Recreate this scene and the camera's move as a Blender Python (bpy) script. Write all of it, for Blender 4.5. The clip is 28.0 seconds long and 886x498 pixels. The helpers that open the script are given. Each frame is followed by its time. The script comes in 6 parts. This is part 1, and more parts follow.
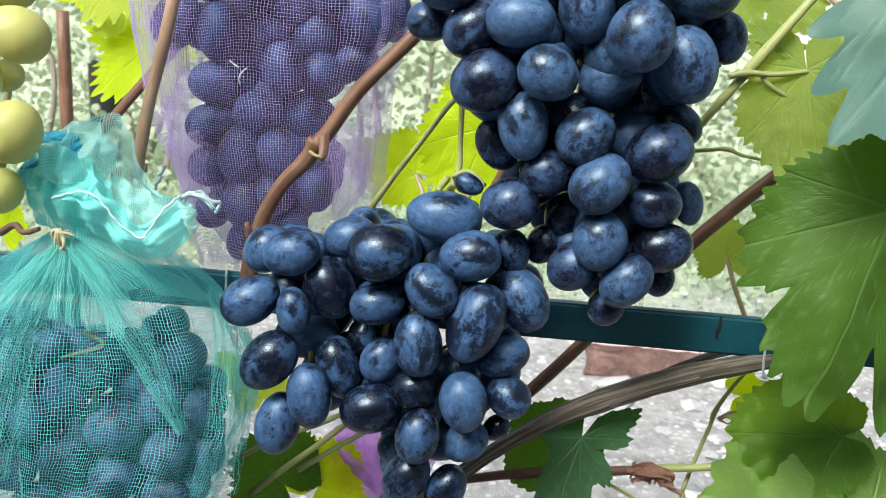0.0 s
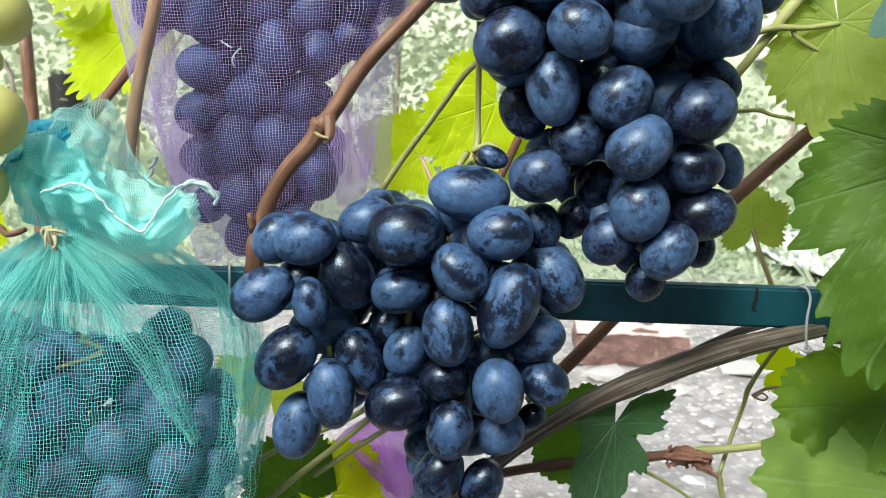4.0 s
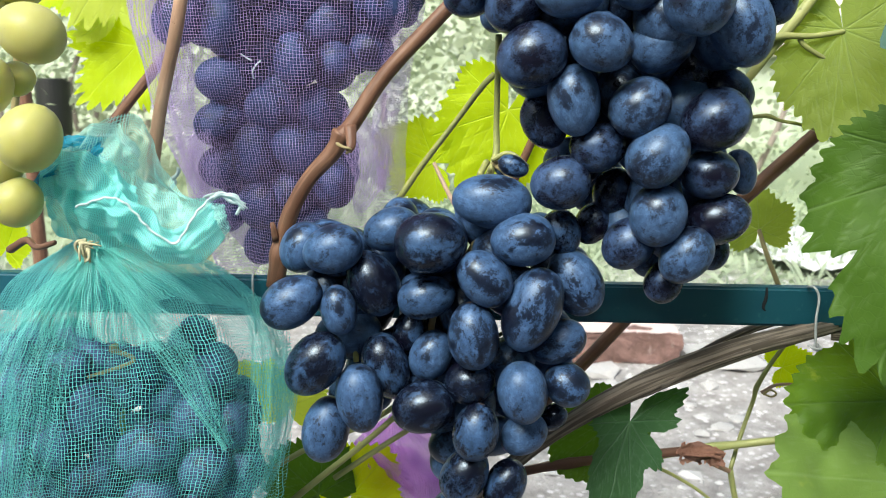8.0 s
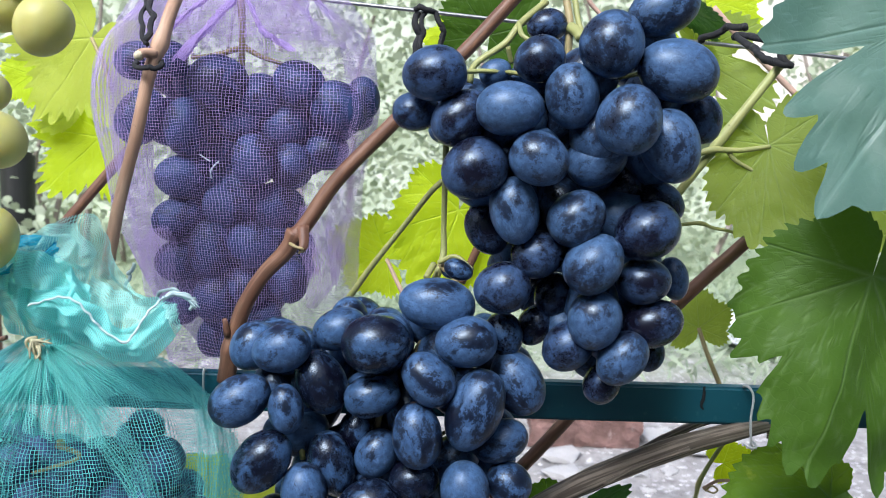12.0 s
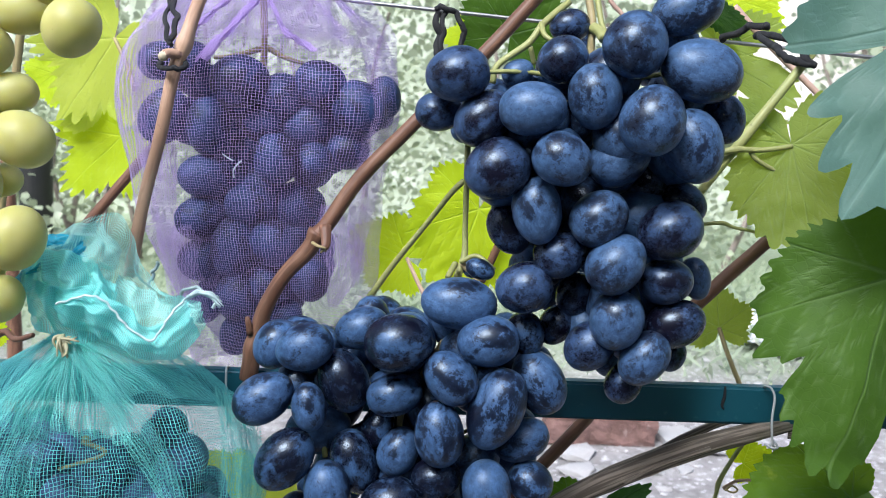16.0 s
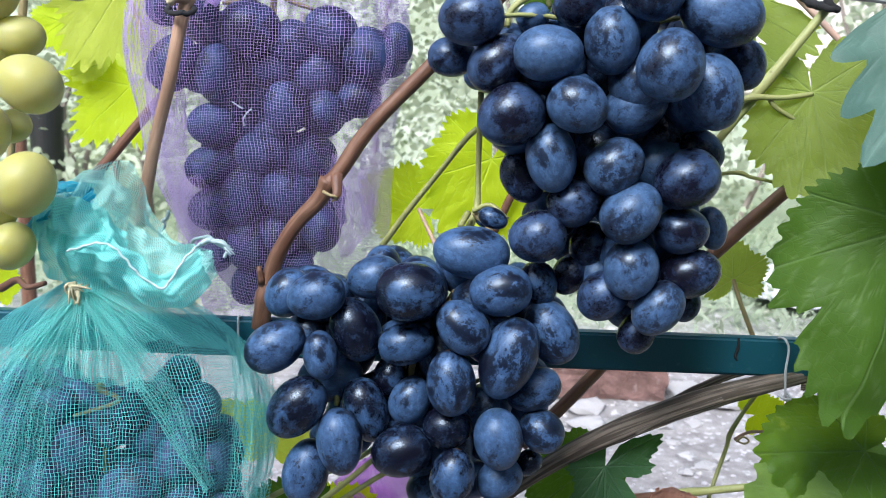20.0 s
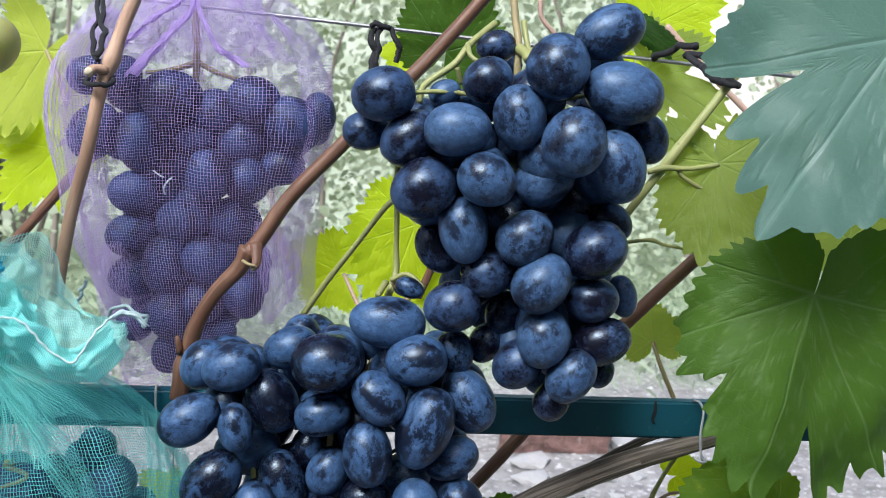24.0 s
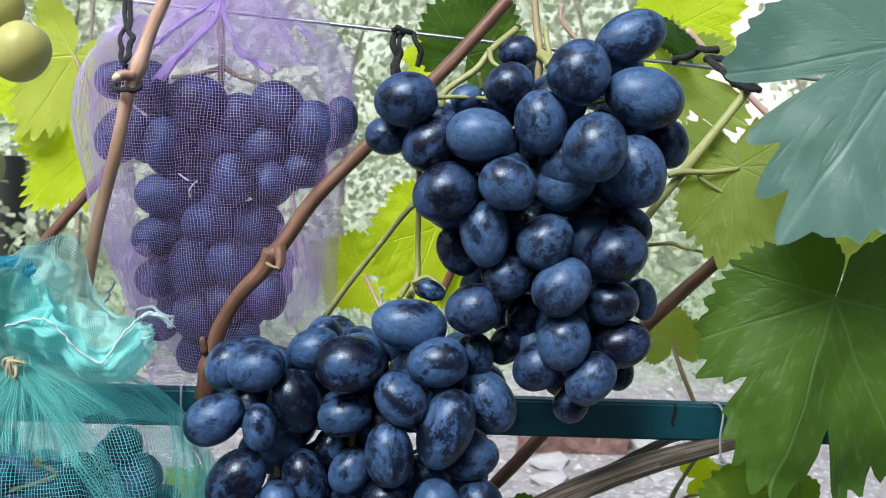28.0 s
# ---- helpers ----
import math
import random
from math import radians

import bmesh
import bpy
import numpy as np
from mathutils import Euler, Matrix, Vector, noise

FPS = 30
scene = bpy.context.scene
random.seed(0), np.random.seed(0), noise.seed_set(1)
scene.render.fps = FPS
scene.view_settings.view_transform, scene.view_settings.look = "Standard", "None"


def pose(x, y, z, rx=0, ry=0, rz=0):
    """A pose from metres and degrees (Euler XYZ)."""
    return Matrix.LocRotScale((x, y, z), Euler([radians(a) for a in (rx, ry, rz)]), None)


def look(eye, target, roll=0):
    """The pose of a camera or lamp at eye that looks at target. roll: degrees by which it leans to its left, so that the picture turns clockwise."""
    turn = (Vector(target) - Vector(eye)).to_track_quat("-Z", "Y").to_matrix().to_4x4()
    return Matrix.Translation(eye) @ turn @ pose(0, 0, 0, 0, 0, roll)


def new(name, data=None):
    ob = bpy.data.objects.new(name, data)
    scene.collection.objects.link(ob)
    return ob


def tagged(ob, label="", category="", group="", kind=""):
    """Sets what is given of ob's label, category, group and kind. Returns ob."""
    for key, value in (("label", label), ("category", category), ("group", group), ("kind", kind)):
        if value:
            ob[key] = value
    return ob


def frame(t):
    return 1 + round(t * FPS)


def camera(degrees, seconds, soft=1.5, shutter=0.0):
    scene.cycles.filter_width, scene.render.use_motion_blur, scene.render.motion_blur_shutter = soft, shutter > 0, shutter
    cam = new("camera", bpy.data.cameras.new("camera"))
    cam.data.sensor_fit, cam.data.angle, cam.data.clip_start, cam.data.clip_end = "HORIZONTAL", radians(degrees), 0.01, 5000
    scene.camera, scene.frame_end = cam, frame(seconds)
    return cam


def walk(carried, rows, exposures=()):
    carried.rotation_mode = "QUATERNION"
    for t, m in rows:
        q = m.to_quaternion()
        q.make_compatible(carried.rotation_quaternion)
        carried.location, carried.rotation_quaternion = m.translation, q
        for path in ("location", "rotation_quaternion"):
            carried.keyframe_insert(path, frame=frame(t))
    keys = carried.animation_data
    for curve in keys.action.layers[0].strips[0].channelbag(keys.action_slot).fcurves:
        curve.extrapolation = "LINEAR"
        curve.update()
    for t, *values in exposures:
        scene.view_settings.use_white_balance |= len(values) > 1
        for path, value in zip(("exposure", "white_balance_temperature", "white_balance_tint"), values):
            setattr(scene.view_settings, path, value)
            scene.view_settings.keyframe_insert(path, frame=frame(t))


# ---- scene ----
cam = camera(54.6, 28.0, 1.0)
cam.data.dof.use_dof, cam.data.dof.focus_distance, cam.data.dof.aperture_fstop = True, 0.355, 28.0
PATH = [
    (0, (0.03189, 0.00280, 0.61146), (-0.00355, 0.49216, 0.51521), 3.37),
    (0.5, (0.01573, 0.00586, 0.60727), (-0.00378, 0.49620, 0.51146), 3.64),
    (1, (0.01315, 0.01242, 0.60786), (-0.00152, 0.50273, 0.51096), 3.78),
    (1.5, (0.00448, 0.00938, 0.60326), (-0.01517, 0.50045, 0.51128), 3.21),
    (2, (0.00194, 0.01245, 0.60091), (-0.01496, 0.50302, 0.50575), 3.32),
    (2.5, (0.00463, 0.02225, 0.59650), (-0.01868, 0.51160, 0.49652), 1.99),
    (3, (0.00631, 0.02249, 0.60006), (-0.01713, 0.51274, 0.50468), 1.88),
    (3.5, (0.01063, 0.02392, 0.59796), (-0.01230, 0.51407, 0.50189), 1.15),
    (5.5, (0.00580, 0.02193, 0.60236), (-0.00682, 0.51284, 0.50834), 0.80),
    (6, (0.00026, 0.02106, 0.60023), (-0.01666, 0.51087, 0.50122), 0.12),
    (6.5, (-0.00342, 0.01840, 0.59876), (-0.01744, 0.50849, 0.50069), 0.36),
    (7, (-0.00218, 0.01788, 0.59887), (-0.01838, 0.50747, 0.49867), -0.19),
    (7.5, (-0.00049, 0.01605, 0.60225), (-0.01538, 0.50592, 0.50322), 0.09),
    (8, (-0.00296, 0.01464, 0.60330), (-0.01509, 0.50515, 0.50714), 0.18),
    (8.5, (-0.00076, 0.01527, 0.60420), (-0.01408, 0.50554, 0.50694), 0.05),
    (9, (0.00405, 0.01454, 0.60752), (-0.00735, 0.50701, 0.52184), -0.09),
    (9.5, (0.00197, 0.01053, 0.61263), (0.00550, 0.50733, 0.55621), 1.42),
    (10, (0.00311, 0.00690, 0.61444), (0.00669, 0.50410, 0.56175), 1.37),
    (10.5, (0.00348, 0.00669, 0.61375), (0.00846, 0.50364, 0.55886), 1.31),
    (11, (0.00389, 0.00571, 0.61422), (0.00953, 0.50288, 0.56143), 1.20),
    (11.5, (0.00442, 0.00428, 0.61445), (0.01024, 0.50128, 0.56012), 1.22),
    (12, (0.00459, 0.00394, 0.61485), (0.01178, 0.50122, 0.56332), 1.26),
    (12.5, (0.00404, 0.00298, 0.61470), (0.00876, 0.50020, 0.56226), 1.11),
    (14.5, (0.00244, 0.00163, 0.61574), (0.00337, 0.49875, 0.56222), 1.34),
    (15, (0.00098, 0.00319, 0.61474), (0.00199, 0.50030, 0.56106), 1.30),
    (15.5, (0.00127, 0.00230, 0.61560), (0.00243, 0.49941, 0.56190), 1.36),
    (16, (0.00126, 0.00254, 0.61599), (0.00047, 0.49968, 0.56252), 1.27),
    (16.5, (0.00102, 0.00174, 0.61681), (0.00085, 0.49895, 0.56403), 1.36),
    (17, (0.00099, 0.00252, 0.61620), (0.00009, 0.49958, 0.56204), 1.28),
    (17.5, (0.00251, 0.00220, 0.61706), (0.00106, 0.49927, 0.56308), 1.21),
    (18, (0.00057, 0.00157, 0.61700), (-0.00214, 0.49850, 0.56174), 1.34),
    (18.5, (0.00050, 0.00086, 0.61730), (-0.00058, 0.49778, 0.56188), 1.37),
    (19, (0.00005, 0.00051, 0.61791), (-0.00225, 0.49744, 0.56272), 1.43),
    (19.5, (0.00214, 0.00118, 0.61740), (-0.00172, 0.49754, 0.55731), 1.23),
    (20, (0.00081, 0.00559, 0.61263), (-0.00584, 0.49928, 0.53372), 1.35),
    (20.5, (-0.00392, 0.01755, 0.59953), (-0.01755, 0.50870, 0.50685), 1.42),
    (21, (-0.00584, 0.02137, 0.59584), (-0.02029, 0.51164, 0.49871), 1.90),
    (21.5, (-0.00230, 0.01704, 0.60079), (-0.00761, 0.50939, 0.51381), 1.67),
    (22, (0.00382, 0.01284, 0.60531), (0.00864, 0.50706, 0.52967), 1.28),
    (22.5, (0.00847, 0.01051, 0.60945), (0.02398, 0.50568, 0.54184), 1.19),
    (24.5, (0.01396, 0.00151, 0.62227), (0.03612, 0.49879, 0.57507), 1.43),
    (25, (0.01382, 0.00185, 0.62087), (0.03383, 0.49900, 0.57141), 1.23),
    (25.5, (0.01356, 0.00197, 0.62071), (0.03281, 0.49901, 0.56990), 1.15),
    (26, (0.01358, 0.00106, 0.62212), (0.03141, 0.49830, 0.57279), 1.38),
    (26.5, (0.01329, 0.00156, 0.62187), (0.02938, 0.49865, 0.57047), 1.35),
    (27, (0.01298, 0.00120, 0.62209), (0.02742, 0.49827, 0.57002), 1.39),
    (27.5, (0.01237, 0.00170, 0.62228), (0.02463, 0.49872, 0.56921), 1.47),
    (28, (0.01264, -0.00125, 0.62289), (0.02378, 0.49617, 0.57340), 1.43),
]
EXPOSURES = [(0.0, 1.27, 6400, 1), (1.0, 1.25, 6550, 1), (9.0, 1.25, 6600, 1), (9.7, 1.06, 5930, 9), (19.0, 1.06, 5900, 10), (20.0, 1.12, 5900, 10), (20.7, 1.24, 6450, 4), (22.1, 1.24, 6450, 5), (22.9, 0.95, 5920, 8), (28.0, 0.88, 6060, 8)]
walk(cam, [(t, look(eye, target, roll)) for t, eye, target, roll in PATH], EXPOSURES)

# daylight: a soft bright sky, the sun veiled, high to one side
world = bpy.data.worlds.new("sky")
scene.world = world
world.use_nodes = True
wn = world.node_tree
sky = wn.nodes.new("ShaderNodeTexSky")
sky.sky_type, sky.sun_disc = "NISHITA", False
sky.sun_elevation, sky.sun_rotation = radians(45), radians(205)
sky.air_density, sky.dust_density = 1.0, 5.0
wn.links.new(sky.outputs[0], wn.nodes["Background"].inputs[0])
wn.nodes["Background"].inputs[1].default_value = 0.10
sun = new("sun", bpy.data.lights.new("sun", "SUN"))
sun.data.energy, sun.data.angle, sun.data.color = 2.5, radians(24), (0.96, 0.98, 1.0)
sun.matrix_world = look((-1.2, -2.2, 3.0), (0, 0.3, 0.5))


# ---- materials ----
class Mat:
    """Small helper for node materials."""

    def __init__(self, name):
        self.mat = bpy.data.materials.new(name)
        self.mat.use_nodes = True
        self.tree = self.mat.node_tree
        self.tree.nodes.clear()
        self.out = self.tree.nodes.new("ShaderNodeOutputMaterial")

    def node(self, kind, props=None, **ins):
        n = self.tree.nodes.new(kind)
        props = props or {}
        if "operation" in props:
            n.operation = props["operation"]
        if "noise_dimensions" in props:
            n.noise_dimensions = props["noise_dimensions"]
        if "data_type" in props:
            n.data_type = props["data_type"]
        if "feature" in props:
            n.feature = props["feature"]
        if "attribute_name" in props:
            n.attribute_name = props["attribute_name"]
        for k, v in ins.items():
            self.put(n.inputs[int(k[1:]) if k[0] == "i" and k[1:].isdigit() else k.replace("_", " ")], v)
        return n

    def put(self, socket, v):
        if isinstance(v, bpy.types.NodeSocket):
            self.tree.links.new(v, socket)
        elif isinstance(v, bpy.types.Node):
            self.tree.links.new(v.outputs[0], socket)
        elif isinstance(v, tuple) and len(v) == 3 and socket.type == "RGBA":
            socket.default_value = (*v, 1)
        else:
            socket.default_value = v

    def math(self, op, a, b=0.0, c=0.0):
        return self.node("ShaderNodeMath", {"operation": op}, i0=a, i1=b, i2=c).outputs[0]

    def noise(self, vec, scale, detail=4.0, rough=0.55, w=None, distort=0.0):
        n = self.node("ShaderNodeTexNoise", {"noise_dimensions": "4D" if w is not None else "3D"}, Scale=scale, Detail=detail, Roughness=rough, Distortion=distort)
        if vec is not None:
            self.put(n.inputs["Vector"], vec)
        if w is not None:
            self.put(n.inputs["W"], w)
        return n.outputs["Fac"]

    def ramp(self, fac, *stops):
        n = self.node("ShaderNodeValToRGB", None, Fac=fac)
        e = n.color_ramp.elements
        while len(e) < len(stops):
            e.new(0.5)
        for el, (at, col) in zip(e, stops):
            el.position, el.color = at, (*col, 1) if isinstance(col, tuple) else (col, col, col, 1)
        return n.outputs[0]

    def mix(self, fac, a, b):
        n = self.node("ShaderNodeMix", {"data_type": "RGBA"})
        self.put(n.inputs[0], fac), self.put(n.inputs[6], a), self.put(n.inputs[7], b)
        return n.outputs[2]

    def bump(self, height, strength=0.3, dist=0.001):
        return self.node("ShaderNodeBump", None, Height=height, Strength=strength, Distance=dist).outputs[0]

    def shader(self, **ins):
        return self.node("ShaderNodeBsdfPrincipled", None, **ins)

    def done(self, shader):
        self.put(self.out.inputs[0], shader.outputs[0] if isinstance(shader, bpy.types.Node) else shader)
        return self.mat


def coords(m, kind="Object"):
    return m.node("ShaderNodeTexCoord").outputs[kind]


def seed(m):
    return m.math("MULTIPLY", m.node("ShaderNodeObjectInfo").outputs["Random"], 37.0)


def berry_mat(name, skin_a, skin_b, bloom, low, cover, rough_skin, k=1.0, broad=0.7, film=0.16, edge=0.006):
    """Smooth skin under a rubbed, waxy bloom."""
    m = Mat(name)
    co, w = coords(m), seed(m)
    big = m.noise(co, 0.9, 2.0, 0.5, w)
    patch = m.noise(co, 1.9 * k, 8.0, 0.66, w, 0.7)
    fine = m.noise(co, 7.0 * k, 6.0, 0.7, w, 0.6)
    speck = m.noise(co, 26.0, 4.0, 0.65, w)
    worn = m.math("ADD", m.math("MULTIPLY", patch, 0.55), m.math("MULTIPLY", fine, 0.33))
    worn = m.math("ADD", worn, m.math("MULTIPLY", speck, 0.12))
    worn = m.math("ADD", worn, m.math("MULTIPLY", m.math("SUBTRACT", big, 0.5), broad))
    each = m.node("ShaderNodeObjectInfo").outputs["Random"]
    worn = m.math("ADD", worn, m.math("MULTIPLY", m.math("SUBTRACT", m.math("FRACT", m.math("MULTIPLY", each, 91.7)), 0.5), 0.1))
    mask = m.ramp(worn, (low - 0.14, 0.0), (low - 0.04, film * 0.65), (low - edge, film), (low + edge, 0.72), (low + 0.09, 0.84), (low + 0.24, 1.0))
    mask = m.math("MULTIPLY", mask, m.ramp(speck, (0.36, 0.4), (0.42, 1.0)))
    mask = m.math("MULTIPLY", mask, cover)
    skin = m.mix(m.noise(co, 1.6, 2.0, 0.5, w), skin_a, skin_b)
    tone = m.mix(m.ramp(m.noise(co, 4.2, 6.0, 0.6, w), (0.36, 0.0), (0.64, 1.0)), tuple(c * 0.75 for c in bloom), tuple(min(1, c * 1.45) for c in bloom))
    dusty = m.math("MULTIPLY", m.ramp(m.noise(co, 3.1, 9.0, 0.72, w, 0.9), (0.5, 0.0), (0.66, 1.0)), 0.75)
    tone = m.mix(dusty, tone, tuple(c * 2.0 + 0.03 for c in bloom))
    col = m.mix(mask, skin, tone)
    x = m.node("ShaderNodeSeparateXYZ", None, Vector=co).outputs[0]
    scar = m.ramp(x, (0.986, 0.0), (0.992, 1.0))
    col = m.mix(scar, col, (0.07, 0.045, 0.03))
    rough = m.math("ADD", m.math("MULTIPLY", mask, 0.17), rough_skin)
    return m.done(m.shader(Base_Color=col, Roughness=rough, Specular_IOR_Level=0.5, Specular_Tint=(0.72, 0.85, 1.0), Normal=m.bump(fine, 0.06, 0.02)))


BERRY = berry_mat("black_grape_skin", (0.002, 0.003, 0.009), (0.004, 0.0035, 0.011), (0.043, 0.09, 0.19), 0.474, 0.95, 0.28, 1.15, 0.6, 0.16, 0.016)
BERRY_BARE = berry_mat("rubbed_grape_skin", (0.002, 0.0028, 0.008), (0.004, 0.0035, 0.01), (0.036, 0.08, 0.172), 0.535, 0.9, 0.26, 1.15, 0.6, 0.17, 0.016)
BERRY_HIGH = berry_mat("black_grape_skin", (0.003, 0.0035, 0.009), (0.006, 0.0045, 0.012), (0.047, 0.094, 0.19), 0.476, 0.95, 0.27, 1.3, 0.6, 0.24, 0.018)
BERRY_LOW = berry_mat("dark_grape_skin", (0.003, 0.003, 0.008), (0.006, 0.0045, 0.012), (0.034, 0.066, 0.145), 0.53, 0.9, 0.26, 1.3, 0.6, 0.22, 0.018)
BERRY_BAG = berry_mat("blue_grape_skin", (0.008, 0.009, 0.022), (0.014, 0.013, 0.03), (0.056, 0.092, 0.185), 0.44, 0.95, 0.5)
BERRY_LILAC = berry_mat("netted_grape_skin", (0.005, 0.005, 0.014), (0.008, 0.007, 0.02), (0.022, 0.042, 0.12), 0.47, 0.92, 0.5)


def white_berry():
    m = Mat("white_grape_skin")
    co, w = coords(m), seed(m)
    a = m.noise(co, 1.3, 3.0, 0.5, w)
    f = m.noise(co, 14.0, 4.0, 0.6, w)
    col = m.mix(a, (0.5, 0.48, 0.13), (0.6, 0.58, 0.25))
    col = m.mix(m.ramp(f, (0.68, 0.0), (0.74, 0.8)), col, (0.30, 0.22, 0.06))
    return m.done(m.shader(Base_Color=col, Roughness=0.42, Subsurface_Weight=0.9, Subsurface_Radius=(1.0, 0.9, 0.35), Subsurface_Scale=0.012, Transmission_Weight=0.25, IOR=1.36))


BERRY_WHITE = white_berry()


def leaf_mat(name, top, under, glow, through_part, rough, gloss=0.35, blotch=(0.3, 0.26, 0.03), blotches=0.0, veins=0.45, nets=1.0):
    """A leaf blade: light passes through it; veins pale, from the attribute 'vein'."""
    m = Mat(name)
    co, w = coords(m), seed(m)
    vein = m.node("ShaderNodeAttribute", {"attribute_name": "vein"}).outputs["Fac"]
    big = m.noise(co, 26.0, 3.0, 0.6, w)
    fine = m.noise(co, 420.0, 4.0, 0.6, w)
    cell = m.node("ShaderNodeTexVoronoi", {"feature": "DISTANCE_TO_EDGE"}, Vector=co, Scale=260.0).outputs[0]
    net = m.ramp(cell, (0.0, 1.0), (0.09, 0.0))
    col = m.mix(big, top, under)
    col = m.mix(m.math("MULTIPLY", fine, 0.35), col, tuple(c * 0.62 for c in top))
    if blotches:
        col = m.mix(m.math("MULTIPLY", m.ramp(m.noise(co, 75.0, 5.0, 0.65, w), (0.6, 0.0), (0.72, 1.0)), blotches), col, blotch)
    pale = tuple(min(1.0, c * 1.5 + 0.07) for c in under)
    col = m.mix(m.math("MULTIPLY", vein, veins), col, pale)
    col = m.mix(m.math("MULTIPLY", net, 0.06 * nets), col, pale)
    height = m.math("SUBTRACT", m.math("MULTIPLY", fine, 0.3), m.math("ADD", m.math("MULTIPLY", vein, 0.8 * min(1.0, veins / 0.3)), m.math("MULTIPLY", net, 0.18 * nets)))
    nor = m.bump(height, 0.45, 0.0006)
    face = m.shader(Base_Color=col, Roughness=rough, Specular_IOR_Level=gloss, Normal=nor)
    lit = m.mix(big, glow, tuple(min(1, c * 1.18) for c in glow))
    lit = m.mix(m.math("MULTIPLY", vein, 0.45), lit, tuple(c * 0.6 + 0.1 for c in glow))
    lit = m.mix(m.math("MULTIPLY", net, 0.08 * nets), lit, tuple(c * 0.55 for c in glow))
    back = m.node("ShaderNodeBsdfTranslucent", None, Color=lit, Normal=nor)
    return m.done(m.node("ShaderNodeMixShader", None, i0=through_part, i1=face.outputs[0], i2=back.outputs[0]))


LEAF_GREEN = leaf_mat("leaf_green", (0.04, 0.094, 0.009), (0.08, 0.15, 0.02), (0.13, 0.28, 0.01), 0.3, 0.55, 0.2, veins=0.42, nets=0.9)
LEAF_MID = leaf_mat("leaf_mid_green", (0.06, 0.13, 0.010), (0.095, 0.175, 0.015), (0.24, 0.4, 0.01), 0.4, 0.5, 0.25, (0.5, 0.5, 0.06), 0.7, veins=0.25)
LEAF_DEEP = leaf_mat("leaf_deep_green", (0.036, 0.092, 0.04), (0.055, 0.125, 0.055), (0.07, 0.2, 0.015), 0.25, 0.5, 0.25, veins=0.35)
# the sky's pale blue reflection is mixed into this leaf's green
LEAF_SKY_SHEEN = leaf_mat("leaf_sky_sheen_green", (0.06, 0.132, 0.102), (0.12, 0.21, 0.165), (0.09, 0.2, 0.06), 0.22, 0.42, 0.5, veins=0.24, nets=0.6)
# face colours are raised here, standing in for the sun's missing backlight
LEAF_YELLOW_LIT = leaf_mat("leaf_yellow_backlit", (0.40, 0.54, 0.008), (0.5, 0.62, 0.015), (0.72, 0.86, 0.004), 0.5, 0.55, 0.2, veins=0.4)
LEAF_PALE = leaf_mat("leaf_pale_yellow", (0.42, 0.5, 0.06), (0.52, 0.58, 0.1), (0.78, 0.86, 0.07), 0.55, 0.55, 0.2)
LEAF_OLIVE = leaf_mat("leaf_olive", (0.17, 0.235, 0.045), (0.24, 0.3, 0.07), (0.46, 0.56, 0.05), 0.5, 0.55, 0.2)
LEAF_FRESH = leaf_mat("leaf_fresh_green", (0.12, 0.2, 0.035), (0.17, 0.265, 0.06), (0.24, 0.42, 0.05), 0.3, 0.5, 0.3, (0.4, 0.4, 0.05), 0.6, veins=0.25)


def bark_mat(name, a, b, dark, along, rough=0.65, streak=1.0, finer=1.0):
    """Wood with streaks that run along the stem (UV: x round it, y along it, in metres)."""
    m = Mat(name)
    uv = coords(m, "UV")
    st = m.node("ShaderNodeMapping", None, Vector=uv)
    st.inputs["Scale"].default_value = (1.0, along, 1.0)
    s1 = m.noise(st.outputs[0], 900.0 * finer, 5.0, 0.6)
    s2 = m.noise(st.outputs[0], 260.0 * finer, 4.0, 0.55)
    big = m.noise(uv, 35.0, 4.0, 0.6)
    col = m.mix(m.ramp(big, (0.3, 0.0), (0.7, 1.0)), a, b)
    col = m.mix(m.math("MULTIPLY", m.ramp(s2, (0.46, 1.0), (0.56, 0.0)), 0.75 * streak), col, dark)
    col = m.mix(m.math("MULTIPLY", s1, 0.4), col, tuple(c * 0.55 for c in a))
    col = m.mix(m.ramp(m.noise(uv, 300.0, 3.0, 0.6), (0.68, 0.0), (0.75, 0.6)), col, tuple(c * 0.4 for c in dark))
    h = m.math("ADD", m.math("MULTIPLY", s1, 0.5), s2)
    return m.done(m.shader(Base_Color=col, Roughness=rough, Specular_IOR_Level=0.35, Normal=m.bump(h, 0.5 * streak, 0.0008)))


CANE = bark_mat("cane_brown", (0.15, 0.07, 0.042), (0.25, 0.135, 0.082), (0.07, 0.03, 0.018), 0.08, 0.5, 0.7)
CANE_TAN = bark_mat("cane_tan", (0.48, 0.29, 0.19), (0.62, 0.42, 0.29), (0.36, 0.2, 0.125), 0.08, 0.5, 0.7)
CANE_RED = bark_mat("cane_red_brown", (0.17, 0.078, 0.048), (0.26, 0.14, 0.085), (0.065, 0.03, 0.02), 0.08, 0.5, 0.7)
OLD_BARK = bark_mat("old_bark", (0.21, 0.17, 0.135), (0.33, 0.275, 0.22), (0.07, 0.055, 0.042), 0.018, 0.9, 1.2, 3.2)
STALK = bark_mat("green_stalk", (0.29, 0.32, 0.11), (0.4, 0.41, 0.16), (0.27, 0.22, 0.08), 0.1, 0.45, 0.4)
STALK_TAN = bark_mat("tan_stalk", (0.33, 0.28, 0.13), (0.42, 0.35, 0.17), (0.25, 0.16, 0.08), 0.1, 0.5, 0.5)
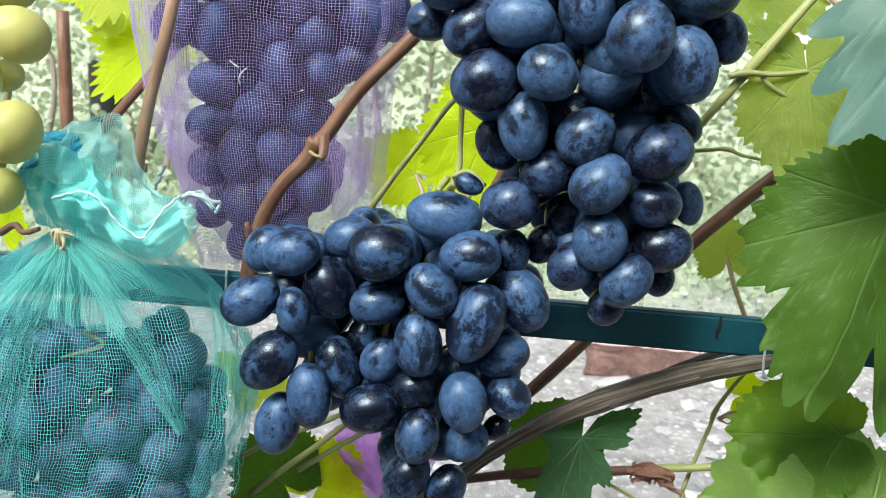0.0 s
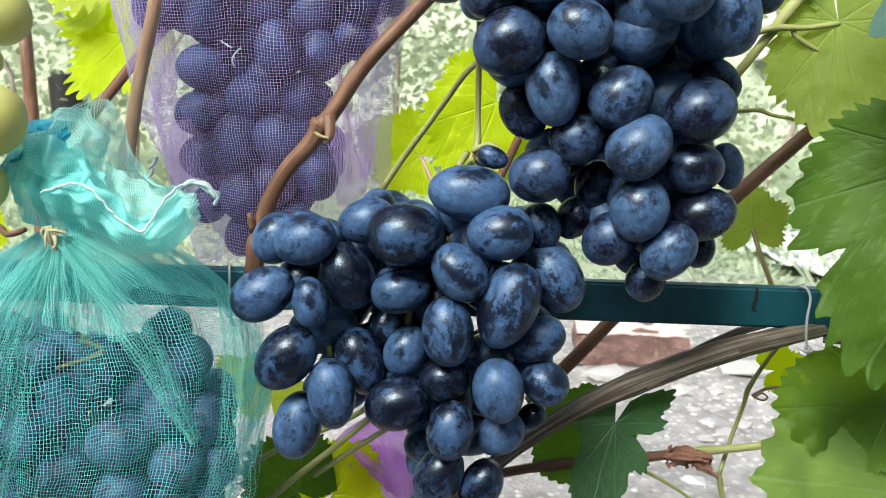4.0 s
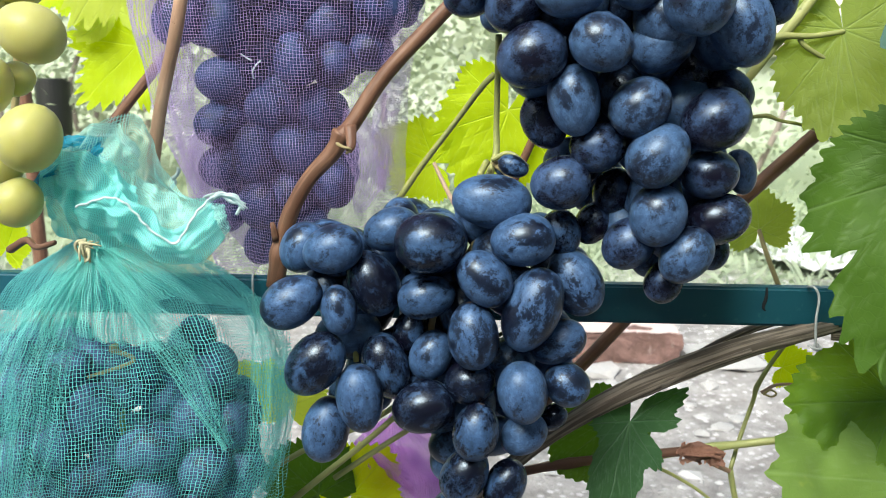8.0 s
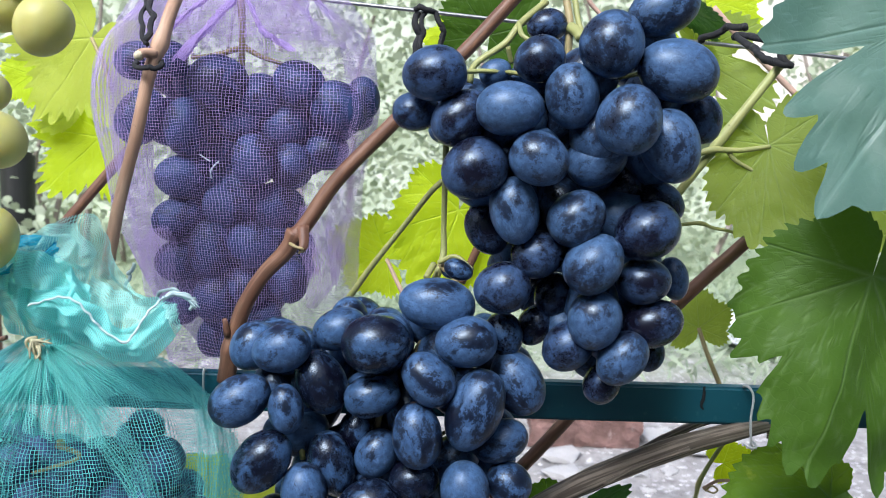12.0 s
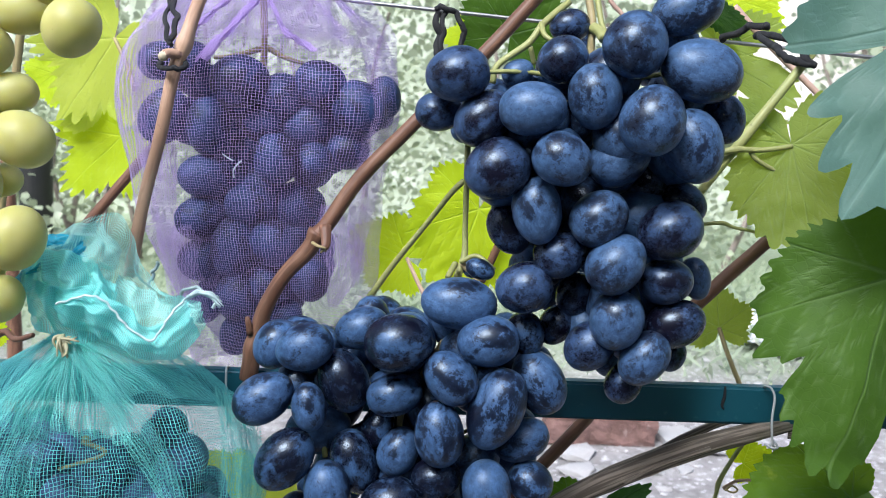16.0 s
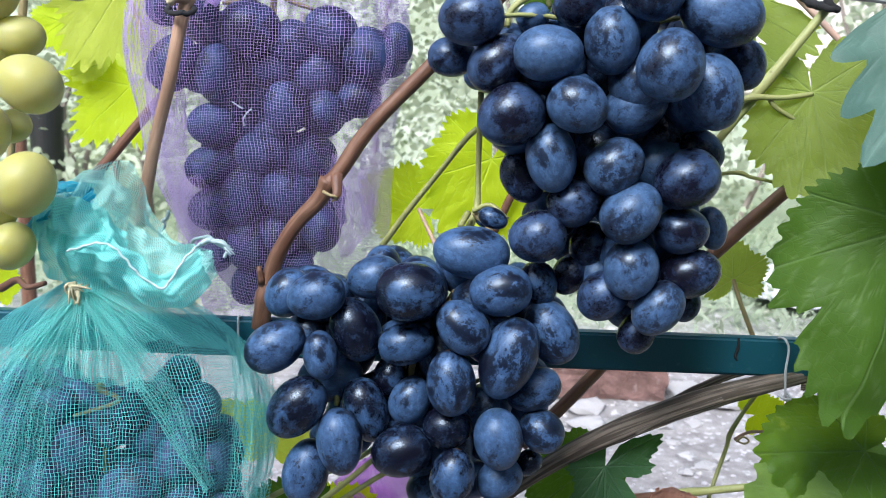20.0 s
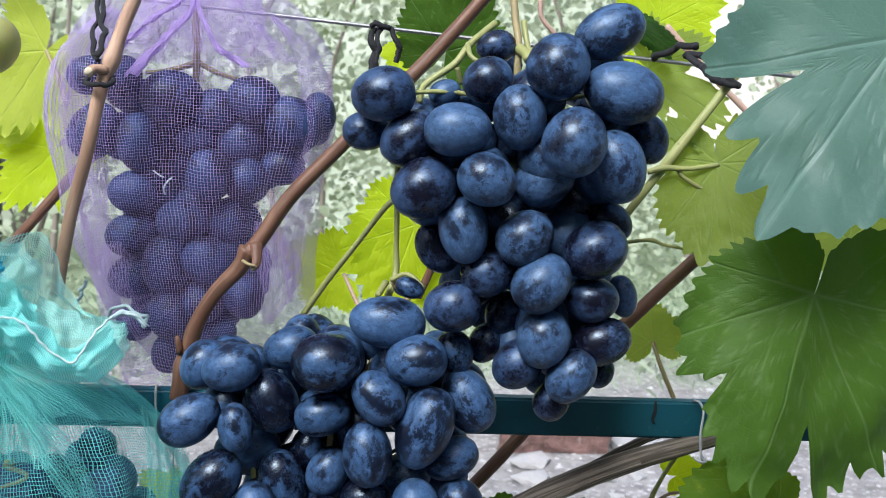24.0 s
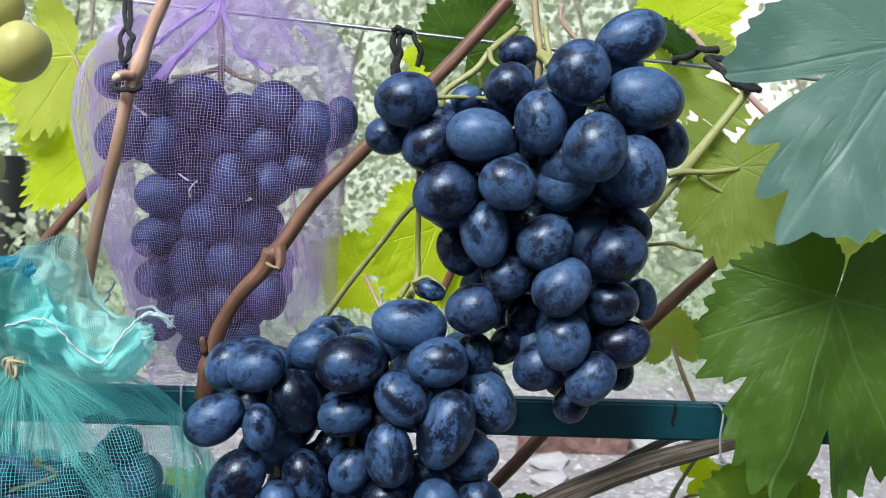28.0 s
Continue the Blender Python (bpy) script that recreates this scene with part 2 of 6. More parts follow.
STALK_PINK = bark_mat("pink_stalk", (0.5, 0.33, 0.26), (0.58, 0.42, 0.33), (0.3, 0.15, 0.12), 0.1, 0.5, 0.4)


def net_mat(name, thread, glow, pitch, width, haze, wobble=0.8):
    """Woven net: threads with open meshes between; UV in metres."""
    m = Mat(name)
    uv = coords(m, "UV")
    warp = m.node("ShaderNodeVectorMath", {"operation": "SCALE"}, i0=m.node("ShaderNodeTexNoise", None, Vector=uv, Scale=170.0, Detail=2.0).outputs["Color"])
    warp.inputs["Scale"].default_value = pitch * wobble
    drift = m.node("ShaderNodeVectorMath", {"operation": "SCALE"}, i0=m.node("ShaderNodeTexNoise", None, Vector=uv, Scale=24.0, Detail=2.0).outputs["Color"])
    drift.inputs["Scale"].default_value = pitch * (1.0 + 5.0 * wobble)
    at = m.node("ShaderNodeVectorMath", {"operation": "ADD"}, i0=uv, i1=warp.outputs[0]).outputs[0]
    at = m.node("ShaderNodeVectorMath", {"operation": "ADD"}, i0=at, i1=drift.outputs[0]).outputs[0]
    xyz = m.node("ShaderNodeSeparateXYZ", None, Vector=at)
    lines = []
    crowd = m.math("MAXIMUM", m.node("ShaderNodeAttribute", {"attribute_name": "gather"}).outputs["Fac"], 1.0)
    for axis, wide in ((0, m.math("MINIMUM", m.math("MULTIPLY", crowd, width), 0.8)), (1, m.math("MULTIPLY", m.math("POWER", crowd, 0.3), width * 0.8))):
        f = m.math("FRACT", m.math("DIVIDE", xyz.outputs[axis], pitch))
        d = m.math("ABSOLUTE", m.math("SUBTRACT", f, 0.5))
        lines.append(m.math("MINIMUM", m.math("MAXIMUM", m.math("DIVIDE", m.math("SUBTRACT", m.math("MULTIPLY", wide, 0.65), d), m.math("MULTIPLY", wide, 0.35)), 0.0), 1.0))
    cover = m.math("MAXIMUM", lines[0], lines[1])
    cover = m.math("MAXIMUM", cover, m.math("MULTIPLY", m.ramp(m.noise(uv, 60.0, 3.0), (0.45, 0.0), (0.75, 1.0)), haze))
    tone = m.mix(m.noise(uv, 90.0, 3.0), thread, tuple(min(1, c * 1.3 + 0.04) for c in thread))
    face = m.shader(Base_Color=tone, Roughness=0.65, Specular_IOR_Level=0.35)
    back = m.node("ShaderNodeBsdfTranslucent", None, Color=glow)
    cloth = m.node("ShaderNodeMixShader", None, i0=0.45, i1=face.outputs[0], i2=back.outputs[0])
    clear = m.node("ShaderNodeBsdfTransparent")
    return m.done(m.node("ShaderNodeMixShader", None, i0=cover, i1=clear.outputs[0], i2=cloth.outputs[0]))


NET_GREEN = net_mat("turquoise_net", (0.13, 0.49, 0.49), (0.2, 0.66, 0.65), 0.0014, 0.15, 0.0, 1.2)
NET_PLEAT = net_mat("folded_turquoise_net", (0.18, 0.56, 0.52), (0.27, 0.72, 0.67), 0.0015, 0.18, 0.0, 1.3)
NET_VEIL = net_mat("veil_of_turquoise_net", (0.2, 0.62, 0.57), (0.28, 0.76, 0.71), 0.0012, 0.34, 0.0, 1.4)
NET_DENSE = net_mat("gathered_turquoise_net", (0.24, 0.7, 0.66), (0.36, 0.86, 0.82), 0.0011, 0.5, 0.0, 1.2)
NET_MINT = net_mat("thin_turquoise_net", (0.38, 0.74, 0.68), (0.5, 0.88, 0.82), 0.0011, 0.34, 0.0, 1.2)
NET_BLUE = net_mat("blue_net", (0.02, 0.30, 0.46), (0.05, 0.45, 0.6), 0.0011, 0.75, 0.3)
NET_PURPLE = net_mat("lilac_net", (0.42, 0.31, 0.6), (0.68, 0.53, 0.86), 0.0013, 0.13, 0.0)
NET_DOUBLE = net_mat("doubled_lilac_net", (0.46, 0.35, 0.62), (0.7, 0.56, 0.86), 0.0012, 0.2, 0.0)
NET_TIGHT = net_mat("gathered_lilac_net", (0.45, 0.32, 0.64), (0.64, 0.48, 0.84), 0.0012, 0.34, 0.0)
NET_VIOLET = net_mat("violet_net", (0.5, 0.2, 0.6), (0.7, 0.36, 0.8), 0.0012, 0.36, 0.35)


def plain(name, a, b, scale, rough, metal=0.0, bump=0.2, dist=0.001, kind="Object"):
    m = Mat(name)
    co = coords(m, kind)
    n1 = m.noise(co, scale, 5.0, 0.6)
    n2 = m.noise(co, scale * 9, 4.0, 0.6)
    col = m.mix(m.math("ADD", m.math("MULTIPLY", n1, 0.7), m.math("MULTIPLY", n2, 0.3)), a, b)
    return m.done(m.shader(Base_Color=col, Roughness=rough, Metallic=metal, Normal=m.bump(n2, bump, dist)))


YARN = plain("black_yarn", (0.006, 0.006, 0.007), (0.02, 0.02, 0.022), 300.0, 0.9)
CORD = plain("white_cord", (0.42, 0.58, 0.58), (0.6, 0.7, 0.7), 200.0, 0.6)
WIRE = plain("steel_wire", (0.25, 0.25, 0.25), (0.4, 0.4, 0.39), 60.0, 0.45, 1.0)
TIE = plain("tie_wire", (0.36, 0.36, 0.36), (0.48, 0.48, 0.47), 200.0, 0.45)
DRY = plain("dry_husk", (0.36, 0.15, 0.1), (0.56, 0.3, 0.21), 420.0, 0.9, 0.0, 0.9, 0.003)
BLOCKER_GREY = plain("plaster", (0.3, 0.28, 0.25), (0.38, 0.36, 0.33), 6.0, 0.9)
TWINE = plain("straw_twine", (0.36, 0.34, 0.2), (0.55, 0.5, 0.33), 300.0, 0.9)
CUT = plain("cut_wood", (0.6, 0.5, 0.33), (0.72, 0.62, 0.44), 400.0, 0.8)


def bar_mat():
    m = Mat("teal_paint")
    co = coords(m)
    n = m.noise(co, 14.0, 5.0, 0.6)
    f = m.noise(co, 240.0, 4.0, 0.6)
    col = m.mix(n, (0.004, 0.058, 0.088), (0.009, 0.085, 0.115))
    col = m.mix(m.ramp(m.noise(co, 70.0, 6.0, 0.7), (0.66, 0.0), (0.72, 0.8)), col, (0.012, 0.03, 0.04))
    col = m.mix(m.ramp(f, (0.62, 0.0), (0.78, 0.5)), col, (0.06, 0.15, 0.16))
    return m.done(m.shader(Base_Color=col, Roughness=m.math("ADD", m.math("MULTIPLY", n, 0.25), 0.3), Normal=m.bump(f, 0.08, 0.0005)))


BAR = bar_mat()


def soil_mat():
    m = Mat("stony_soil")
    co = coords(m)
    a = m.noise(co, 2.2, 6.0, 0.6)
    b = m.noise(co, 22.0, 6.0, 0.65)
    c = m.noise(co, 160.0, 4.0, 0.6)
    chips = m.node("ShaderNodeTexVoronoi", None, Vector=co, Scale=55.0)
    col = m.mix(m.ramp(b, (0.35, 0.0), (0.65, 1.0)), (0.23, 0.215, 0.21), (0.45, 0.425, 0.415))
    col = m.mix(m.math("MULTIPLY", m.ramp(chips.outputs["Distance"], (0.22, 1.0), (0.34, 0.0)), m.ramp(a, (0.4, 0.3), (0.6, 1.0))), col, (0.7, 0.66, 0.69))
    col = m.mix(m.math("MULTIPLY", c, 0.4), col, (0.10, 0.09, 0.08))
    away = m.node("ShaderNodeSeparateXYZ", None, Vector=co).outputs[1]
    moss = m.ramp(m.math("ADD", m.math("MULTIPLY", away, 0.2), m.math("MULTIPLY", a, 0.25)), (0.58, 0.0), (0.72, 1.0))
    col = m.mix(moss, col, m.mix(b, (0.24, 0.3, 0.18), (0.4, 0.45, 0.32)))
    h = m.math("ADD", m.math("MULTIPLY", b, 0.6), m.math("MULTIPLY", c, 0.4))
    return m.done(m.shader(Base_Color=col, Roughness=0.95, Specular_IOR_Level=0.2, Normal=m.bump(h, 0.9, 0.012)))


SOIL = soil_mat()
STONE = plain("pale_stone", (0.34, 0.325, 0.32), (0.6, 0.575, 0.565), 9.0, 0.9, 0.0, 0.6, 0.004)
def brick_mat():
    m = Mat("red_brick")
    co = coords(m)
    n = m.noise(co, 22.0, 6.0, 0.65)
    f = m.noise(co, 130.0, 5.0, 0.65)
    col = m.mix(m.ramp(n, (0.35, 0.0), (0.65, 1.0)), (0.1, 0.055, 0.045), (0.2, 0.115, 0.1))
    col = m.mix(m.ramp(m.noise(co, 34.0, 6.0, 0.7, 3.0), (0.58, 0.0), (0.68, 0.4)), col, (0.4, 0.33, 0.31))
    return m.done(m.shader(Base_Color=col, Roughness=0.95, Normal=m.bump(m.math("ADD", n, m.math("MULTIPLY", f, 0.5)), 0.9, 0.012)))


BRICK = brick_mat()
BRICK_TOP = plain("pale_brick", (0.5, 0.36, 0.34), (0.66, 0.53, 0.5), 22.0, 0.95, 0.0, 0.6, 0.004)
SHEET = plain("white_sheet", (0.5, 0.5, 0.52), (0.68, 0.68, 0.7), 7.0, 0.7, 0.0, 0.5, 0.01)
BLACK_PLASTIC = plain("black_plastic", (0.008, 0.008, 0.009), (0.02, 0.02, 0.02), 20.0, 0.4)
FOLIAGE = []
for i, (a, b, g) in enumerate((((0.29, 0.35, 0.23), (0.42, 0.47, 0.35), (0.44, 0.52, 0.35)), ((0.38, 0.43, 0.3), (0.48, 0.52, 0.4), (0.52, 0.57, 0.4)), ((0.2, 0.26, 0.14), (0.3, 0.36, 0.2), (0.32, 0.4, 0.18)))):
    m = Mat("weed_leaves")
    w = m.node("ShaderNodeNewGeometry").outputs["Random Per Island"]
    col = m.mix(w, a, b)
    face = m.shader(Base_Color=col, Roughness=0.6)
    back = m.node("ShaderNodeBsdfTranslucent", None, Color=g)
    FOLIAGE.append(m.done(m.node("ShaderNodeMixShader", None, i0=0.4, i1=face.outputs[0], i2=back.outputs[0])))
BEIGE = plain("beige_plaster", (0.56, 0.5, 0.46), (0.66, 0.6, 0.56), 3.0, 0.9)
TWIG = plain("grey_twig", (0.16, 0.13, 0.11), (0.26, 0.22, 0.19), 30.0, 0.9)
# the distance's haze and blur are put into these pale greens
FAR = Mat("far_garden")
fc = coords(FAR)
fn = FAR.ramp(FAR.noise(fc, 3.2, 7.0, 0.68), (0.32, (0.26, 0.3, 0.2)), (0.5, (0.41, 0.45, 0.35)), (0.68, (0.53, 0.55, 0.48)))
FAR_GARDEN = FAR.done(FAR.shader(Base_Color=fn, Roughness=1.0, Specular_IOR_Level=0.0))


# ---- makers ----
def mesh_of(name, verts, faces, material, uvs=None, smooth=True):
    me = bpy.data.meshes.new(name)
    me.from_pydata([tuple(v) for v in verts], [], faces)
    if uvs is not None:
        layer = me.uv_layers.new(name="uv")
        loop = np.empty(len(me.loops), dtype=np.int32)
        me.loops.foreach_get("vertex_index", loop)
        layer.data.foreach_set("uv", np.asarray(uvs, dtype=np.float32)[loop].ravel())
    me.polygons.foreach_set("use_smooth", [smooth] * len(me.polygons))
    me.materials.append(material)
    me.update()
    return me


def thing(name, at, label, category, group="", kind=""):
    """An empty at a thing's base, to carry its parts."""
    ob = new(name)
    ob.empty_display_size = 0.01
    ob.location = at
    return tagged(ob, label, category, group, kind)


def hang(name, me, parent=None, label=""):
    """Links a mesh given in world places, under a thing or a part of one."""
    ob = new(name, me)
    if parent is not None:
        ob.parent = parent
        spot, up = Vector(parent.location), parent.parent
        while up is not None:
            spot, up = spot + Vector(up.location), up.parent
        ob.matrix_parent_inverse = Matrix.Translation(-spot)
    return tagged(ob, label) if label else ob


def part(name, bm, material, parent, label=""):
    me = bpy.data.meshes.new(name)
    bm.to_mesh(me)
    bm.free()
    me.materials.append(material)
    return hang(name, me, parent, label)


def spline(points, steps):
    """A smooth line through points (Catmull-Rom)."""
    p = [np.array(q, float) for q in points]
    p = [2 * p[0] - p[1], *p, 2 * p[-1] - p[-2]]
    out = []
    for i in range(1, len(p) - 2):
        a, b, c, d = p[i - 1 : i + 3]
        for s in range(steps):
            t = s / steps
            out.append(0.5 * (2 * b + (c - a) * t + (2 * a - 5 * b + 4 * c - d) * t * t + (3 * b - a - 3 * c + d) * t**3))
    return out + [p[-2]]


def tube(points, radii, material, name="cane", sides=12, steps=8, rough=0.0, ridges=0.0, nodes=(), seed_at=0.0, flat=1.0):
    """A tapered stem along points, its ends closed. rough: uneven girth; ridges: bark furrows; nodes: places (0 to 1) of swollen joints."""
    line = spline(points, steps)
    n = len(line)
    rad = 0.92 * np.interp(np.linspace(0, 1, n), np.linspace(0, 1, len(radii)), radii)
    verts, uvs, faces, run = [], [], [], 0.0
    side = None
    for i, c in enumerate(line):
        ahead = line[min(i + 1, n - 1)] - line[max(i - 1, 0)]
        ahead = ahead / max(1e-9, np.linalg.norm(ahead))
        if side is None:
            side = np.cross(ahead, (0.13, 1.0, 0.21))
        side = side - ahead * np.dot(side, ahead)
        side = side / np.linalg.norm(side)
        other = np.cross(ahead, side)
        if i:
            run += np.linalg.norm(c - line[i - 1])
        r = rad[i]
        for at in nodes:
            r *= 1 + 0.28 * math.exp(-(((i / (n - 1) - at) * n * 0.42) ** 2))
        for k in range(sides + 1):
            a = 2 * math.pi * k / sides
            ca, sa = math.cos(a), math.sin(a)
            g = 1 + rough * noise.noise((ca * 1.3 + seed_at, sa * 1.3, run * 90.0))
            g += ridges * noise.noise((ca * 5 + seed_at, sa * 5, run * 26.0)) + 0.5 * ridges * noise.noise((ca * 11, sa * 11 + seed_at, run * 40.0))
            verts.append(c + r * g * (ca * side + sa * other * flat))
            uvs.append((rad[0] * 2 * math.pi * k / sides + seed_at, run))
    row = sides + 1
    for i in range(n - 1):
        for k in range(sides):
            j = i * row + k
            faces.append((j, j + 1, j + row + 1, j + row))
    for i, c in ((0, line[0]), (n - 1, line[-1])):
        verts.append(c)
        uvs.append((seed_at, run if i else 0.0))
        for k in range(sides):
            j = i * row + k
            faces.append((j + 1, j, len(verts) - 1) if i == 0 else (j, j + 1, len(verts) - 1))
    return mesh_of(name, verts, faces, material, uvs)


def egg(name, material, segs=28, rings=18):
    """A berry of unit half-axes, its long axis along x, blunter at the stalk end."""
    verts, faces = [(-0.97, 0, 0)], []
    for i in range(1, rings):
        b = math.pi * i / rings
        x = -math.cos(b)
        r = math.sin(b) ** 0.97 * (1 - 0.05 * x)
        for k in range(segs):
            a = 2 * math.pi * k / segs
            verts.append((x if x > -0.95 else -0.95 + (x + 0.95) * 0.7, r * math.cos(a), r * math.sin(a)))
    verts.append((0.995, 0, 0))
    for k in range(segs):
        q = (k + 1) % segs
        faces.append((0, 1 + q, 1 + k))
        for i in range(rings - 2):
            u, v = 1 + i * segs, 1 + (i + 1) * segs
            faces.append((u + k, u + q, v + q, v + k))
        last = 1 + (rings - 2) * segs
        faces.append((last + k, last + q, len(verts) - 1))
    return mesh_of(name, verts, faces, material)


EGG = egg("berry", BERRY)
EGG_HIGH = egg("berry", BERRY_HIGH)
EGG_LOW = egg("berry", BERRY_LOW)
EGG_BARE = egg("berry", BERRY_BARE)
EGG_LILAC = egg("berry", BERRY_LILAC, 24, 16)
EGG_BAG = egg("berry", BERRY_BAG, 22, 14)
EGG_WHITE = egg("berry", BERRY_WHITE)
COUNT = [0]
EGG_OF = {}


def berry(bunch, x, y, z, length, width, angle, me=None):
    """One berry of a bunch; angle: degrees by which its long axis rises from the horizontal."""
    rnd = random.Random(COUNT[0] * 7 + 3)
    COUNT[0] += 1
    ob = new("berry", me or EGG_OF[bunch.name])
    ob.parent = bunch
    ob.location = Vector((x, y, z)) - bunch.location
    turn = angle + (180 if rnd.random() < 0.4 else 0)
    ob.rotation_euler = Euler((radians(rnd.uniform(-180, 180)), radians(-turn), radians(rnd.uniform(-6, 6))))
    ob.scale = (length / 2, width / 2, width / 2)
    return ob


def inner(bunch, centre, shrink, back, part_of=1.0, seed_no=1):
    """Berries deeper in a bunch, behind those in front."""
    rnd = random.Random(seed_no)
    mine = [o for o in bunch.children if o.name.startswith("berry")]
    for ob in mine:
        if rnd.random() > part_of:
            continue
        p = ob.location + bunch.location
        q = Vector(centre) + (p - Vector(centre)) * shrink
        berry(bunch, q.x + rnd.uniform(-0.004, 0.004), p.y + back, q.z + rnd.uniform(-0.003, 0.005), ob.scale.x * 2, ob.scale.y * 2.02, rnd.uniform(0, 180))


def pedicels(bunch, spine, material, radius=0.0011, every=1):
    """Short stalks from the bunch's spine to its berries."""
    line = spline(spine, 8)
    for i, ob in enumerate([o for o in bunch.children if o.name.startswith("berry")]):
        if i % every:
            continue
        p = np.array(ob.location + bunch.location)
        near = min(line, key=lambda c: np.linalg.norm(c + (0, 0, 0.008) - p))
        hang("pedicel", tube([near, (near + p) / 2 + (0, 0.001, 0.003), p], [radius * 1.2, radius], material, "pedicel", 6, 3), bunch)


LOBES = ((90, 1.0), (36, 0.86), (144, 0.86), (-28, 0.66), (208, 0.66))


def leaf_mesh(size, material, rnd, deep=0.3, lobed=LOBES, teeth=0.075, cup=0.1, wave=0.06, narrow=1.0, sinus=0.35, relief=0.006, notches=(), rings=22, around=240, fold=0.0, loose=1.0, veined=9):
    """A five-lobed, toothed vine blade in the plane z = 0: its stalk joins at the origin, its main tip lies at (0, size)."""
    lobes = [(radians(a + loose * rnd.uniform(-4, 4)), r * (1 + loose * rnd.uniform(-0.06, 0.06))) for a, r in lobed]
    phase = rnd.uniform(0, 9)
    start, stop = radians(-90 + 24 * sinus * 2), radians(270 - 24 * sinus * 2)

    def rim(a):
        r = 0.0
        for at, long in lobes:
            d = abs(a - at) / radians(29)
            r = max(r, long * (1 - deep * d**1.15))
        r = max(r, 0.36)
        for at, bite, wide in notches:
            r *= 1 - bite * math.exp(-(((a - radians(at)) / radians(wide)) ** 2))
        saw = (a * 7.2 + 0.35 * math.sin(a * 5 + phase)) % 1.0
        saw2 = (a * 13.7 + phase) % 1.0
        edge = min(1.0, (a - start) * 2.2, (stop - a) * 2.2)
        return r * (1 + teeth * (abs(saw * 2 - 1) - 0.5) * 1.5 + teeth * 0.4 * (abs(saw2 * 2 - 1) - 0.5)) * (0.55 + 0.45 * max(0, edge))

    angles = sorted(list(np.linspace(start, stop, around)) + [at for at, _ in lobes] + [at + s * 0.018 for at, _ in lobes for s in (-1, 1)])
    verts, vein, faces, uvs = [(0, 0, 0)], [1.0], [], [(0, 0)]
    for a in angles:
        r = rim(a)
        for i in range(1, rings + 1):
            q = r * (i / rings) ** 0.85
            x, y = q * math.cos(a) * narrow, q * math.sin(a)
            v = 0.0
            for at, long in lobes[:veined]:
                d = a - at
                along, off = q * math.cos(d), abs(q * math.sin(d))
                if along > 0 and abs(d) < 1.2:
                    w = 0.009 * (1.15 - along / long)
                    v = max(v, 1 - off / max(0.004, w) * 0.6 if off < w * 1.66 else 0)
                    if abs(d) < 0.62:
                        side = (along - off * 0.95) / 0.135
                        gap = abs(side - round(side)) * 0.135
                        if off > 0.01 and along - off * 0.95 > 0.08:
                            v = max(v, 0.75 * (1 - gap / 0.009) if gap < 0.009 else 0)
            z = fold * min(0.0, x) + cup * (x * x + y * y) * 0.8 + wave * noise.noise((x * 2.3 + phase, y * 2.3, phase)) * min(1, q * 2)
            z += wave * 0.35 * noise.noise((x * 7 + phase, y * 7, 0.0)) * q - relief * v
            verts.append((x * size, y * size, z * size))
            uvs.append((x * size, y * size))
            vein.append(max(0.0, min(1.0, v)))
    for k in range(len(angles) - 1):
        j, q = 1 + k * rings, 1 + (k + 1) * rings
        faces.append((0, j, q))
        for i in range(rings - 1):
            faces.append((j + i, j + i + 1, q + i + 1, q + i))
    me = mesh_of("leaf", verts, faces, material, uvs)
    layer = me.attributes.new("vein", "FLOAT", "POINT")
    layer.data.foreach_set("value", vein)
    return me


LEAF_NO = [0]


def leaf(owner, base, tip, material, label="", facing=(0, -1, 0.15), stem=None, stem_mat=None, **shape):
    """A blade whose stalk joins it at base and whose main lobe points to tip; stem: points of its stalk, ending at base."""
    LEAF_NO[0] += 1
    rnd = random.Random(LEAF_NO[0] * 11)
    base, tip = Vector(base), Vector(tip)
    up = tip - base
    size = up.length
    up = up.normalized()
    out = Vector(facing)
    out = (out - up * out.dot(up)).normalized()
    side = up.cross(out)
    me = leaf_mesh(size, material, rnd, **shape)
    ob = new("leaf", me)
    ob.parent = owner
    m = Matrix((side, up, out)).transposed().to_4x4()
    m.translation = base - owner.location
    ob.matrix_local = m
    if label:
        tagged(ob, label)
    if stem:
        hang("leaf_stalk", tube([*stem, tuple(base)], [0.0016, 0.0012], stem_mat or STALK, "leaf_stalk", 8, 6), owner)
    return ob


def grid_mesh(name, material, fn, nu, nv, width, height):
    """A cloth from fn(u, v), u round it and v along it; UV in metres. The attribute 'gather' says how far its width is drawn together."""
    verts, uvs, faces = [], [], []
    for j in range(nv + 1):
        for i in range(nu + 1):
            verts.append(fn(i / nu, j / nv))
            uvs.append((width * i / nu, height * j / nv))
    for j in range(nv):
        for i in range(nu):
            a = j * (nu + 1) + i
            faces.append((a, a + 1, a + nu + 2, a + nu + 1))
    me = mesh_of(name, verts, faces, material, uvs)
    rows = np.array(verts).reshape(nv + 1, nu + 1, 3)
    wide = np.linalg.norm(np.diff(rows, axis=1), axis=2).sum(axis=1)
    layer = me.attributes.new("gather", "FLOAT", "POINT")
    layer.data.foreach_set("value", np.repeat(np.clip(width / np.maximum(wide, 1e-4), 1.0, 6.0), nu + 1))
    return me


